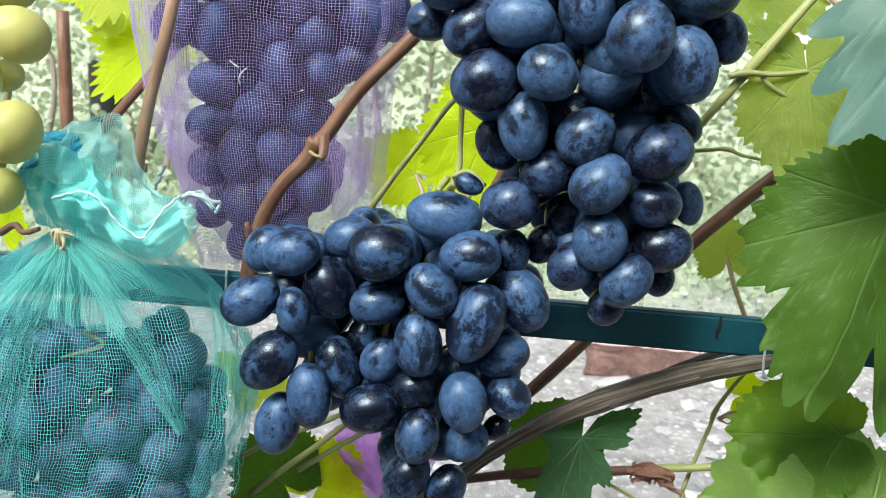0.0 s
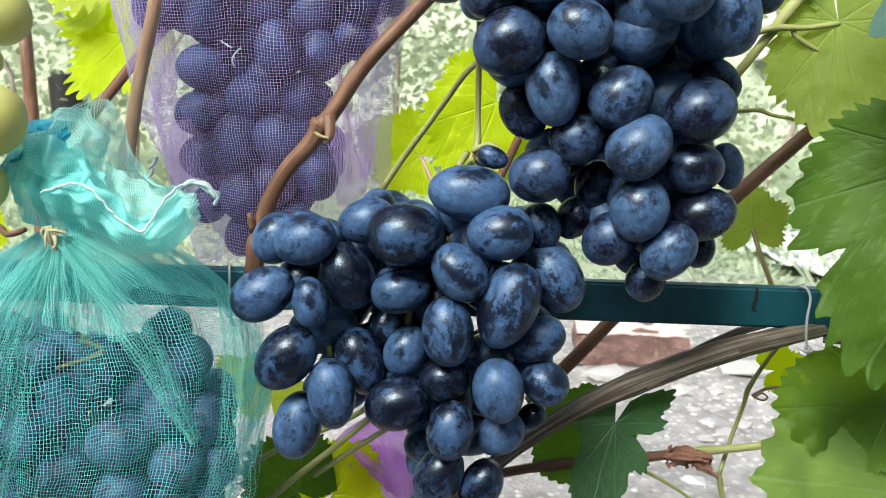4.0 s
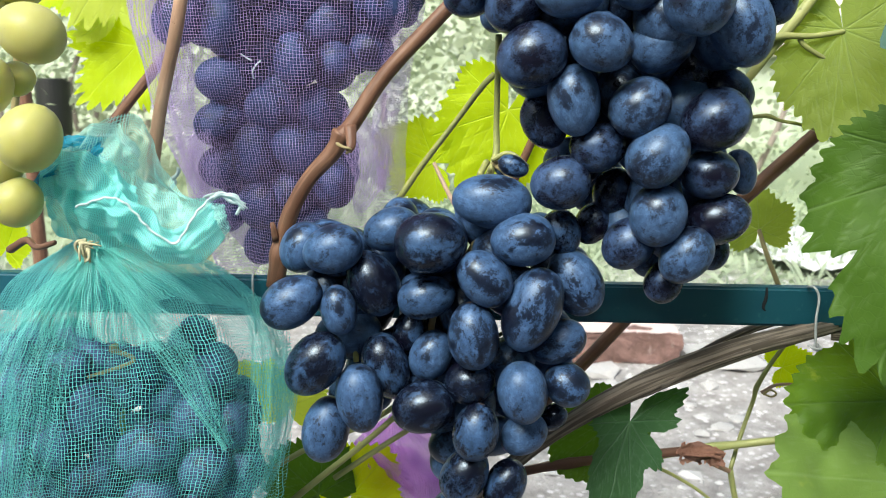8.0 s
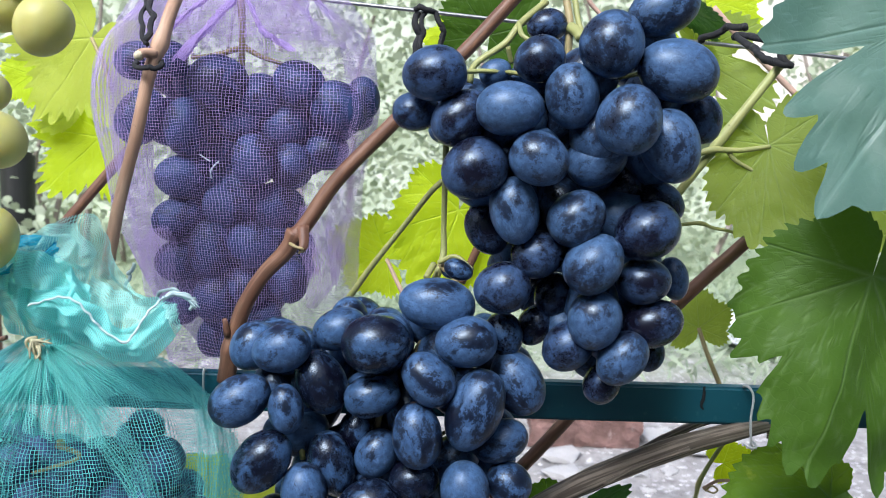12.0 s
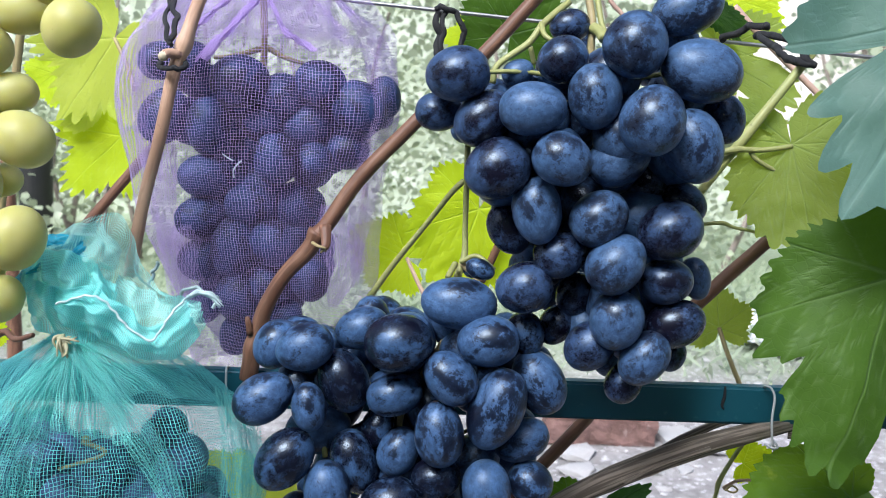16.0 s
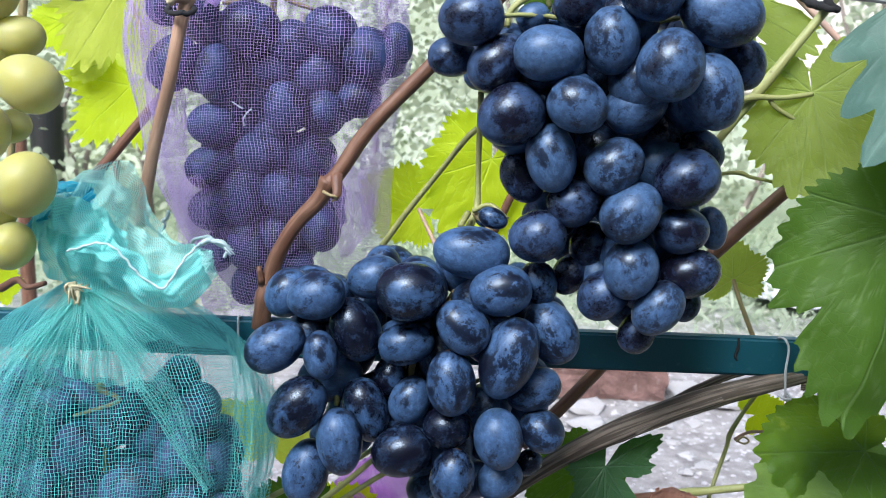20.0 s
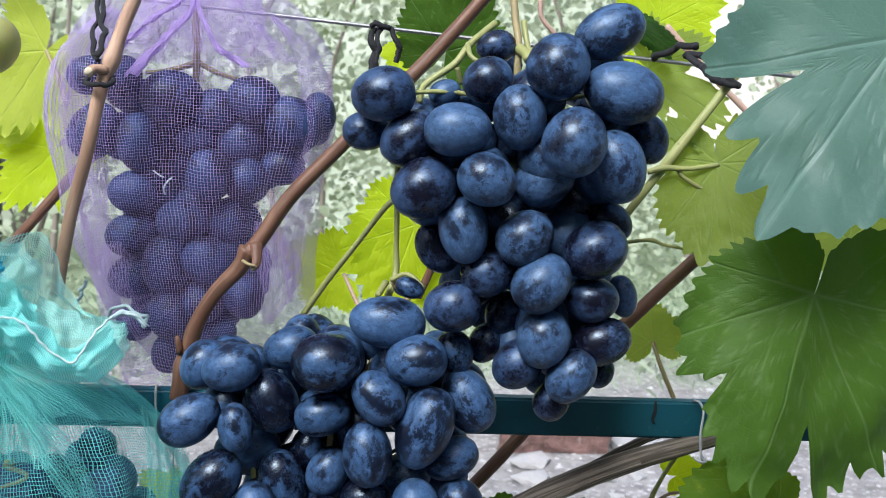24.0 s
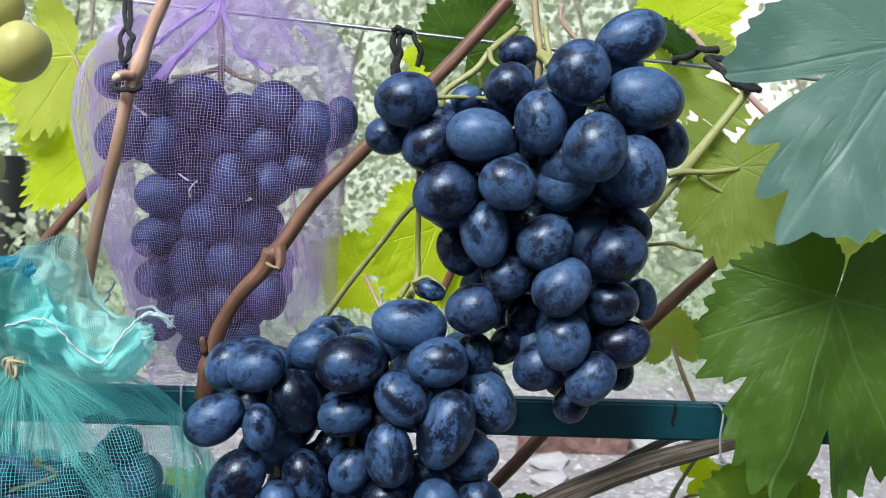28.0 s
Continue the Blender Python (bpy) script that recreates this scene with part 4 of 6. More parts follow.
hang("dry_husk", mesh_of("dry_husk", fv, ff, DRY, smooth=False), vine, "curled red-brown flakes of husk")
# shoot and tendrils beside the upper bunch
hang("green_shoot", tube([(0.1870, 0.3850, 0.7040), (0.1690, 0.3850, 0.6770), (0.1570, 0.3860, 0.6600), (0.1340, 0.3880, 0.6280), (0.1160, 0.3920, 0.6020), (0.0970, 0.4000, 0.5730)], [0.0021, 0.0022, 0.0020], STALK, "green_shoot", 12, 8, 0.05, nodes=(0.6,), seed_at=2.0), vine)
hang("tendril", tube([(0.1220, 0.3860, 0.6200), (0.1290, 0.3850, 0.6220), (0.1410, 0.3850, 0.6220), (0.1550, 0.3880, 0.6240)], [0.0015, 0.0012], STALK, "tendril", 8, 6, nodes=(0.3,)), vine)
hang("tendril", tube([(0.1360, 0.3860, 0.6210), (0.1400, 0.3860, 0.6170), (0.1540, 0.3880, 0.6100)], [0.0012, 0.0010], STALK, "tendril", 8, 6), vine)
hang("tendril", tube([(0.1110, 0.3920, 0.5870), (0.1170, 0.3900, 0.5880), (0.1260, 0.3890, 0.5890), (0.1320, 0.3890, 0.5870), (0.1420, 0.3890, 0.5850), (0.1580, 0.3890, 0.5790)], [0.0010, 0.0009, 0.0007], STALK, "tendril", 8, 6, nodes=(0.42,)), vine)
hang("pink_stalk", tube([(0.1490, 0.4600, 0.6970), (0.1620, 0.4580, 0.6830), (0.1920, 0.4550, 0.6540), (0.2070, 0.4500, 0.6380)], [0.0020, 0.0017], STALK_PINK, "pink_stalk", 8, 6), vine)
hang("pink_stalk", tube([(0.0760, 0.4200, 0.7010), (0.0770, 0.4200, 0.6920), (0.0840, 0.4200, 0.6840), (0.0900, 0.4200, 0.6750)], [0.0013, 0.0011], STALK_PINK, "pink_stalk", 8, 6), vine)
# ties
knot_a = thing("yarn_tie", (-0.1190, 0.3900, 0.6630), "black yarn tying a cane to the trellis wire", "tie", "yarn ties")
yarn("yarn", [(-0.1320, 0.4300, 0.7050), (-0.1270, 0.4100, 0.6850), (-0.1210, 0.3950, 0.6740), (-0.1200, 0.3830, 0.6630)], 0.0017, YARN, knot_a, "", 7)
yarn("yarn", [(-0.1350, 0.4300, 0.7040), (-0.1290, 0.4100, 0.6840), (-0.1250, 0.3920, 0.6720), (-0.1200, 0.3830, 0.6620)], 0.0015, YARN, knot_a, "", 6)
yarn("loop", [(-0.1280, 0.3920, 0.6550), (-0.1230, 0.3810, 0.6520), (-0.1170, 0.3770, 0.6510), (-0.1140, 0.3800, 0.6520), (-0.1150, 0.3900, 0.6550)], 0.0016, YARN, knot_a, "", 5)
knot_b = thing("yarn_tie", (-0.0020, 0.4500, 0.6870), "frayed black yarn hanging from the trellis wire", "tie", "yarn ties")
yarn("yarn", [(-0.0050, 0.4470, 0.6890), (-0.0040, 0.4460, 0.6780), (-0.0040, 0.4450, 0.6650), (-0.0030, 0.4450, 0.6560)], 0.0024, YARN, knot_b, "", 6)
yarn("yarn", [(-0.0010, 0.4460, 0.6890), (-0.0020, 0.4440, 0.6760), (-0.0030, 0.4450, 0.6640)], 0.0018, YARN, knot_b, "", 5)
yarn("knot", [(-0.0060, 0.4460, 0.6900), (-0.0020, 0.4440, 0.6910), (0.0030, 0.4460, 0.6890), (0.0060, 0.4460, 0.6860), (0.0080, 0.4460, 0.6800), (0.0080, 0.4460, 0.6720)], 0.0019, YARN, knot_b, "", 5)
knot_c = thing("yarn_tie", (0.1560, 0.4100, 0.6710), "black yarn tying a green shoot to the wire", "tie", "yarn ties")
yarn("yarn", [(0.1390, 0.4500, 0.6780), (0.1450, 0.4400, 0.6810), (0.1510, 0.4300, 0.6830), (0.1550, 0.4250, 0.6810)], 0.0024, YARN, knot_c, "", 5)
yarn("yarn", [(0.1500, 0.4320, 0.6780), (0.1540, 0.4200, 0.6770), (0.1550, 0.4000, 0.6720), (0.1560, 0.3850, 0.6660), (0.1550, 0.3800, 0.6630), (0.1580, 0.3800, 0.6590)], 0.0024, YARN, knot_c, "", 6)
yarn("yarn", [(0.1520, 0.4300, 0.6790), (0.1510, 0.4100, 0.6710), (0.1530, 0.3860, 0.6610), (0.1560, 0.3790, 0.6600)], 0.0024, YARN, knot_c, "", 6)
tie_a = thing("wire_tie", (-0.0980, 0.3890, 0.5120), "thin white wire looped over the bar", "tie", "wire ties")
hang("loop", tube([(-0.1000, 0.4020, 0.5140), (-0.0980, 0.3900, 0.5170), (-0.0980, 0.3890, 0.5110), (-0.0980, 0.3890, 0.5070), (-0.0980, 0.3890, 0.5010), (-0.0980, 0.3920, 0.4890)], [0.0006], TIE, "loop", 8, 6), tie_a)
tie_b = thing("wire_tie", (0.1500, 0.3770, 0.5040), "bent pale wire hook holding the old vine arm to the bar", "tie", "wire ties")
hang("loop", tube([(0.1540, 0.4020, 0.5100), (0.1510, 0.3900, 0.5140), (0.1520, 0.3860, 0.5140), (0.1530, 0.3840, 0.5100), (0.1500, 0.3780, 0.5020), (0.1500, 0.3760, 0.4920), (0.1520, 0.3780, 0.4890)], [0.0006], TIE, "loop", 8, 6), tie_b)
hang("twist", tube([(0.1470, 0.3770, 0.4910), (0.1490, 0.3750, 0.4900), (0.1520, 0.3750, 0.4900), (0.1510, 0.3770, 0.4920), (0.1490, 0.3760, 0.4900), (0.1510, 0.3750, 0.4890)], [0.0006], TIE, "twist", 8, 8), tie_b)

# ---- leaves ----
leaf(vine, (0.1725, 0.3250, 0.5747), (0.1448, 0.3110, 0.4988), LEAF_GREEN, "large deep green toothed vine leaf", (-0.1, -1, 0.12), deep=0.3, loose=0.15, veined=5, lobed=((90, 1.0), (37, 0.69), (135, 0.95), (2, 0.5), (192, 0.9), (76, 0.86), (50, 0.73), (22, 0.6), (-14, 0.42), (114, 1.0), (158, 0.9), (228, 0.6), (250, 0.45)), notches=((61, 0.2, 4.0), (105, 0.34, 3.5)), sinus=0.05, wave=0.12, cup=0.04, relief=0.004, teeth=0.075, fold=0.5)
leaf(vine, (0.1958, 0.3200, 0.6724), (0.1332, 0.2980, 0.5962), LEAF_SKY_SHEEN, "broad waxy vine leaf, the sky's bluish sheen painted into its green", (0.0, -0.95, 0.3), deep=0.36, loose=0.1, veined=4, lobed=((90, 1.0), (50.6, 0.77), (142, 0.62), (205, 0.6), (80.6, 0.85), (68.7, 0.79), (40, 0.68), (104, 0.82), (114, 0.74), (-25, 0.55)), notches=((59.5, 0.45, 4.5), (75, 0.14, 2.6), (85.4, 0.14, 2.0), (97, 0.06, 3.5)), teeth=0.035, wave=0.07, cup=0.1, relief=0.004)
leaf(vine, (0.1546, 0.3880, 0.6248), (0.1620, 0.3750, 0.5758), LEAF_OLIVE, "olive leaf seen from its paler underside", (-0.15, -1, -0.2), deep=0.25, lobed=((90, 1.0), (72, 0.96), (43, 0.74), (140, 0.85), (170, 0.7), (203, 0.66), (-50, 0.6), (-20, 0.36)), sinus=0.05, wave=0.1, relief=0.004)
leaf(vine, (0.1470, 0.4000, 0.6350), (0.1320, 0.4100, 0.6430), LEAF_OLIVE, "", (0.2, -0.5, 0.85), deep=0.2, wave=0.1)
leaf(vine, (0.1430, 0.4700, 0.6750), (0.1830, 0.4600, 0.6500), LEAF_OLIVE, "ragged olive-green leaf with holes", (0, -1, 0.1), deep=0.3, lobed=((90, 1.0), (36, 0.6), (144, 0.75), (-28, 0.5), (208, 0.6)), notches=((118, 0.4, 9), (62, 0.35, 9)))
leaf(vine, (0.1560, 0.5000, 0.7050), (0.1910, 0.4900, 0.7260), LEAF_YELLOW_LIT, "", (0, -1, 0.2))
leaf(vine, (0.1360, 0.4600, 0.6950), (0.1520, 0.4400, 0.6860), LEAF_DEEP, "", (0, -0.6, -0.8), deep=0.2)
leaf(vine, (0.1440, 0.5000, 0.6820), (0.1390, 0.5000, 0.6570), LEAF_YELLOW_LIT, "", (0, -1, 0.2))
leaf(vine, (0.1480, 0.4520, 0.5290), (0.1440, 0.4500, 0.5530), LEAF_OLIVE, "small fresh green vine leaf", (-0.2, -1, -0.1), [(0.1690, 0.4550, 0.4800), (0.1610, 0.4520, 0.4980), (0.1520, 0.4480, 0.5160)], STALK_TAN, deep=0.2)
leaf(vine, (0.1590, 0.4350, 0.4610), (0.1740, 0.4300, 0.4670), LEAF_YELLOW_LIT, "small yellow-green leaf below the bar", (0, -1, 0.5), deep=0.2)
leaf(vine, (0.1860, 0.3720, 0.4680), (0.1340, 0.3650, 0.4640), LEAF_MID, "green leaf with a yellow spot, near the bar's end", (-0.1, -0.9, 0.5), deep=0.2, lobed=((90, 1.0), (40, 0.6), (140, 0.6), (-20, 0.4), (200, 0.4)), wave=0.12, cup=0.15, teeth=0.05)
leaf(vine, (0.1980, 0.3600, 0.4340), (0.1180, 0.3450, 0.4440), LEAF_FRESH, "pale green leaf low beside the shoots", (-0.1, -0.9, 0.6), deep=0.2, lobed=((90, 1.0), (40, 0.62), (140, 0.62), (-20, 0.4), (200, 0.4)), wave=0.1, teeth=0.05)
leaf(vine, (0.0760, 0.3980, 0.4460), (0.0590, 0.3850, 0.4010), LEAF_DEEP, "dark blue-green leaf under the old arm", (0.25, -1, 0.2), deep=0.45, lobed=((90, 1.0), (114, 0.66), (145, 0.54), (200, 0.5), (228, 0.66), (68, 0.55), (20, 0.4)), notches=((170, 0.4, 9),), teeth=0.06)
leaf(vine, (0.0690, 0.4150, 0.4360), (0.0440, 0.4100, 0.4160), LEAF_GREEN, "", (-0.2, -1, 0.3), deep=0.15, teeth=0.035)
leaf(vine, (-0.0190, 0.4650, 0.5610), (-0.0490, 0.4700, 0.5710), LEAF_YELLOW_LIT, "yellow-green leaf, backlight painted into its colour", (0, -1, 0.1), [(0.0030, 0.4500, 0.5230), (-0.0100, 0.4570, 0.5440)], STALK_PINK, deep=0.2, wave=0.08)
leaf(vine, (0.0190, 0.4550, 0.5890), (0.0060, 0.4550, 0.5430), LEAF_YELLOW_LIT, "yellow-green leaf, backlight painted into its colour", (0.1, -1, 0.05), deep=0.16, wave=0.08)
leaf(vine, (-0.1890, 0.5000, 0.6790), (-0.2175, 0.5000, 0.6320), LEAF_PALE, "pale yellow vine leaf lit from behind", (0.1, -1, 0.2), [(-0.1740, 0.4900, 0.6490), (-0.1810, 0.4950, 0.6650)], STALK_TAN, deep=0.3, teeth=0.12)
leaf(vine, (-0.2180, 0.5850, 0.6250), (-0.2520, 0.5850, 0.5860), LEAF_YELLOW_LIT, "yellow-green vine leaf", (0, -1, 0.2), deep=0.3, teeth=0.12)
leaf(vine, (-0.2500, 0.5600, 0.6630), (-0.2720, 0.5600, 0.6480), LEAF_YELLOW_LIT, "", (0, -1, 0.2))
leaf(vine, (-0.2290, 0.5850, 0.6470), (-0.2350, 0.6000, 0.6940), LEAF_PALE, "", (0, -1, 0.2))
leaf(vine, (0.0330, 0.4600, 0.6800), (0.0470, 0.4500, 0.7130), LEAF_GREEN, "", (0, -1, -0.2), deep=0.15)
leaf(vine, (0.0130, 0.5200, 0.6880), (0.0030, 0.5200, 0.6710), LEAF_YELLOW_LIT, "", (0, -1, 0.1))
leaf(vine, (-0.0780, 0.4300, 0.3900), (-0.1010, 0.4200, 0.4190), LEAF_GREEN, "dark green leaf in shade under the bunch", (0, -1, 0.8), deep=0.15)
leaf(vine, (-0.0620, 0.4400, 0.3850), (-0.0400, 0.4400, 0.4110), LEAF_YELLOW_LIT, "", (0, -1, 0.3), deep=0.15)
leaf(vine, (-0.1080, 0.4500, 0.4410), (-0.1220, 0.4500, 0.4560), LEAF_YELLOW_LIT, "", (0, -1, 0.1), deep=0.3)
leaf(vine, (-0.0960, 0.4500, 0.4310), (-0.0920, 0.4500, 0.4570), LEAF_PALE, "", (0, -1, 0.1), deep=0.2)
leaf(vine, (-0.2260, 0.4200, 0.5220), (-0.2190, 0.4200, 0.5380), LEAF_YELLOW_LIT, "", (0, -1, 0.1), deep=0.2)
leaf(vine, (0.2560, 0.4600, 0.5860), (0.2510, 0.4500, 0.6210), LEAF_OLIVE, "", (0, -1, 0), deep=0.15)
hang("leaf_stalk", tube([(-0.1060, 0.4200, 0.4050), (-0.0790, 0.4100, 0.4250), (-0.0500, 0.4000, 0.4420), (-0.0340, 0.4000, 0.4520)], [0.0017, 0.0015], STALK, "leaf_stalk", 8, 6), vine)
hang("leaf_stalk", tube([(-0.0940, 0.4200, 0.3880), (-0.0740, 0.4100, 0.4090), (-0.0510, 0.4050, 0.4300), (-0.0330, 0.4000, 0.4480)], [0.002, 0.0015], STALK, "leaf_stalk", 10, 6), vine)
hang("leaf_stalk", tube([(-0.0670, 0.4150, 0.4070), (-0.0460, 0.4100, 0.4240), (-0.0270, 0.4100, 0.4370)], [0.0017, 0.0015], STALK, "leaf_stalk", 8, 6), vine)
hang("leaf_stalk", tube([(0.0100, 0.3600, 0.6210), (0.0100, 0.3660, 0.6030), (0.0100, 0.3700, 0.5860), (0.0100, 0.3700, 0.5740), (0.0070, 0.3650, 0.5650)], [0.0014, 0.0013, 0.0019], STALK, "leaf_stalk", 10, 6), vine)
hang("leaf_stalk", tube([(0.0090, 0.3680, 0.6060), (0.0040, 0.3700, 0.6010), (-0.0070, 0.3850, 0.5860), (-0.0220, 0.4000, 0.5660), (-0.0350, 0.4100, 0.5470)], [0.0014, 0.0013, 0.0017], STALK, "leaf_stalk", 10, 6), vine)

# ---- the two open bunches ----
upper = thing("grape_bunch", (0.0560, 0.3350, 0.6530), "large bunch of blue-black grapes with rubbed bloom", "grapes", "dark grape bunches")
EGG_OF[upper.name] = EGG_HIGH
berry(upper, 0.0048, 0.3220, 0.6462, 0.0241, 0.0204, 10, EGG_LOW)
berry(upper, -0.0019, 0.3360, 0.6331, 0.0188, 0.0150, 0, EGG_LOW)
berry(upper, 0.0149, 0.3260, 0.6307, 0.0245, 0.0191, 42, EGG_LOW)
berry(upper, 0.0318, 0.3130, 0.6337, 0.0247, 0.0195, 4)
berry(upper, 0.0547, 0.3180, 0.6389, 0.0242, 0.0198, 94)
berry(upper, 0.0724, 0.3030, 0.6300, 0.0250, 0.0229, 75)
berry(upper, 0.0913, 0.3190, 0.6218, 0.0281, 0.0220, 108)
berry(upper, 0.0672, 0.3120, 0.6569, 0.0240, 0.0230, 70)
berry(upper, 0.0923, 0.3170, 0.6487, 0.0301, 0.0228, -12)
berry(upper, 0.1069, 0.3340, 0.6326, 0.0195, 0.0159, 105, EGG_LOW)
berry(upper, 0.0874, 0.3220, 0.6711, 0.0275, 0.0190, 24)
berry(upper, 0.0430, 0.3220, 0.6522, 0.0191, 0.0173, 20)
berry(upper, 0.0473, 0.3380, 0.6667, 0.0157, 0.0128, 10, EGG_LOW)
berry(upper, 0.0277, 0.3350, 0.6484, 0.0127, 0.0102, 25)
berry(upper, 0.0351, 0.3390, 0.6464, 0.0103, 0.0077, 10)
berry(upper, 0.0202, 0.3210, 0.6120, 0.0255, 0.0226, 28, EGG_LOW)
berry(upper, 0.0428, 0.3120, 0.6160, 0.0223, 0.0195, -25)
berry(upper, 0.0663, 0.3270, 0.6167, 0.0247, 0.0201, 32)
berry(upper, 0.0356, 0.3240, 0.5967, 0.0259, 0.0188, -80)
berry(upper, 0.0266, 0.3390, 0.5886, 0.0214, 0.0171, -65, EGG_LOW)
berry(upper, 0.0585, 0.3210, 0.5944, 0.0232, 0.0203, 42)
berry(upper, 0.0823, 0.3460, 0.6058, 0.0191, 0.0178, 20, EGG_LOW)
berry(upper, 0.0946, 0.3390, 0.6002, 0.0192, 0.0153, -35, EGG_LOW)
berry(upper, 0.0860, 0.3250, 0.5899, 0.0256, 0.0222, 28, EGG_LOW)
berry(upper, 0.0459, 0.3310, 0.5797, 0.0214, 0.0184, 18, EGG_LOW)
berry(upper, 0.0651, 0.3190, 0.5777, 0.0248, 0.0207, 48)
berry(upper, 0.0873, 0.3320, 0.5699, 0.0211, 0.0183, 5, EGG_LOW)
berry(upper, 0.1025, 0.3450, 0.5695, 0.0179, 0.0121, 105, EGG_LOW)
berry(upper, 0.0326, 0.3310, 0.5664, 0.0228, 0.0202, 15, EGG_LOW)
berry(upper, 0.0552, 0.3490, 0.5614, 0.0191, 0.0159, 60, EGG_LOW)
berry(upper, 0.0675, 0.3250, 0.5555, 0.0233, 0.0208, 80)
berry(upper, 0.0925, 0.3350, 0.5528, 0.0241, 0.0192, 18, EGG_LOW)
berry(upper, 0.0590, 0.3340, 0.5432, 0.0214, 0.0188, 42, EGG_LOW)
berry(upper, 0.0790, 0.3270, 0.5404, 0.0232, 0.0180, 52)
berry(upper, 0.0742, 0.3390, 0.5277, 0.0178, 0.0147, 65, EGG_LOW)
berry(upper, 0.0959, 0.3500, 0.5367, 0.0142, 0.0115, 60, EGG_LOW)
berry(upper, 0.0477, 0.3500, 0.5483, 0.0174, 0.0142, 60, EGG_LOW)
inner(upper, (0.0640, 0.3350, 0.6010), 0.84, 0.022, 1.0, 2)
inner(upper, (0.0640, 0.3350, 0.6010), 0.9, 0.018, 0.4, 12)
lower = thing("grape_bunch", (0.0100, 0.3650, 0.5730), "large bunch of oval blue-black grapes with waxy bloom", "grapes", "dark grape bunches")
EGG_OF[lower.name] = EGG
berry(lower, -0.0663, 0.3460, 0.5385, 0.0213, 0.0183, 55)
berry(lower, -0.0528, 0.3340, 0.5403, 0.0235, 0.0188, 18)
berry(lower, -0.0312, 0.3440, 0.5463, 0.0227, 0.0172, 18, EGG_BARE)
berry(lower, -0.0156, 0.3260, 0.5446, 0.0268, 0.0227, 8, EGG_BARE)
berry(lower, -0.0690, 0.3330, 0.5197, 0.0258, 0.0195, 32)
berry(lower, -0.0506, 0.3310, 0.5172, 0.0198, 0.0139, 97)
berry(lower, -0.0383, 0.3410, 0.5255, 0.0271, 0.0203, -65, EGG_BARE)
berry(lower, -0.0172, 0.3340, 0.5219, 0.0228, 0.0169, 12, EGG_BARE)
berry(lower, 0.0048, 0.3250, 0.5314, 0.0236, 0.0187, -48)
berry(lower, 0.0191, 0.3300, 0.5451, 0.0246, 0.0201, 8)
berry(lower, 0.0348, 0.3430, 0.5459, 0.0183, 0.0153, 110, EGG_BARE)
berry(lower, 0.0076, 0.3370, 0.5586, 0.0307, 0.0208, -6)
berry(lower, 0.0228, 0.3280, 0.5188, 0.0339, 0.0219, 70)
berry(lower, 0.0406, 0.3420, 0.5263, 0.0279, 0.0210, -62)
berry(lower, 0.0343, 0.3400, 0.5026, 0.0234, 0.0169, 24)
berry(lower, 0.0008, 0.3260, 0.5090, 0.0265, 0.0195, -84)
berry(lower, -0.0157, 0.3410, 0.4965, 0.0210, 0.0166, 65)
berry(lower, -0.0336, 0.3420, 0.4913, 0.0278, 0.0185, -72, EGG_BARE)
berry(lower, -0.0604, 0.3310, 0.4955, 0.0282, 0.0209, 50, EGG_BARE)
berry(lower, -0.0431, 0.3310, 0.4817, 0.0279, 0.0185, -84)
berry(lower, -0.0576, 0.3370, 0.4663, 0.0278, 0.0190, 78)
berry(lower, -0.0001, 0.3350, 0.4877, 0.0203, 0.0177, 15, EGG_BARE)
berry(lower, 0.0200, 0.3280, 0.4858, 0.0249, 0.0194, -82)
berry(lower, 0.0381, 0.3390, 0.4855, 0.0192, 0.0174, -35)
berry(lower, -0.0184, 0.3320, 0.4781, 0.0250, 0.0207, 18, EGG_BARE)
berry(lower, 0.0023, 0.3290, 0.4693, 0.0236, 0.0180, 80, EGG_BARE)
berry(lower, 0.0216, 0.3400, 0.4640, 0.0204, 0.0164, 35)
berry(lower, 0.0340, 0.3480, 0.4680, 0.0131, 0.0104, 40, EGG_BARE)
berry(lower, -0.0020, 0.3360, 0.4479, 0.0248, 0.0186, 62, EGG_BARE)
berry(lower, 0.0142, 0.3390, 0.4416, 0.0242, 0.0166, 66, EGG_BARE)
berry(lower, -0.0067, 0.3400, 0.4284, 0.0222, 0.0190, 70, EGG_BARE)
berry(lower, 0.0160, 0.3480, 0.5709, 0.0123, 0.0085, -20)
berry(lower, -0.0244, 0.3500, 0.5033, 0.0179, 0.0148, 80, EGG_BARE)
berry(lower, -0.0096, 0.3480, 0.4705, 0.0159, 0.0136, 30, EGG_BARE)
inner(lower, (-0.0090, 0.3400, 0.5060), 0.84, 0.022, 1.0, 3)
inner(lower, (-0.0090, 0.3400, 0.5060), 0.9, 0.018, 0.4, 13)
for b, pts in ((upper, [(0.0540, 0.3450, 0.6900), (0.0550, 0.3420, 0.6770), (0.0560, 0.3380, 0.6670), (0.0560, 0.3380, 0.6530), (0.0620, 0.3450, 0.6120), (0.0740, 0.3520, 0.5660), (0.0780, 0.3520, 0.5330)]), (lower, [(0.0090, 0.3650, 0.5710), (0.0150, 0.3600, 0.5620), (-0.0010, 0.3520, 0.5350), (-0.0160, 0.3500, 0.5050), (-0.0070, 0.3520, 0.4710), (0.0050, 0.3520, 0.4360)])):
    hang("rachis", tube(pts, [0.0016, 0.0016, 0.0014], STALK_TAN, "rachis", 8, 8, 0.1), b)
    pedicels(b, pts, STALK, 0.0009, 8)
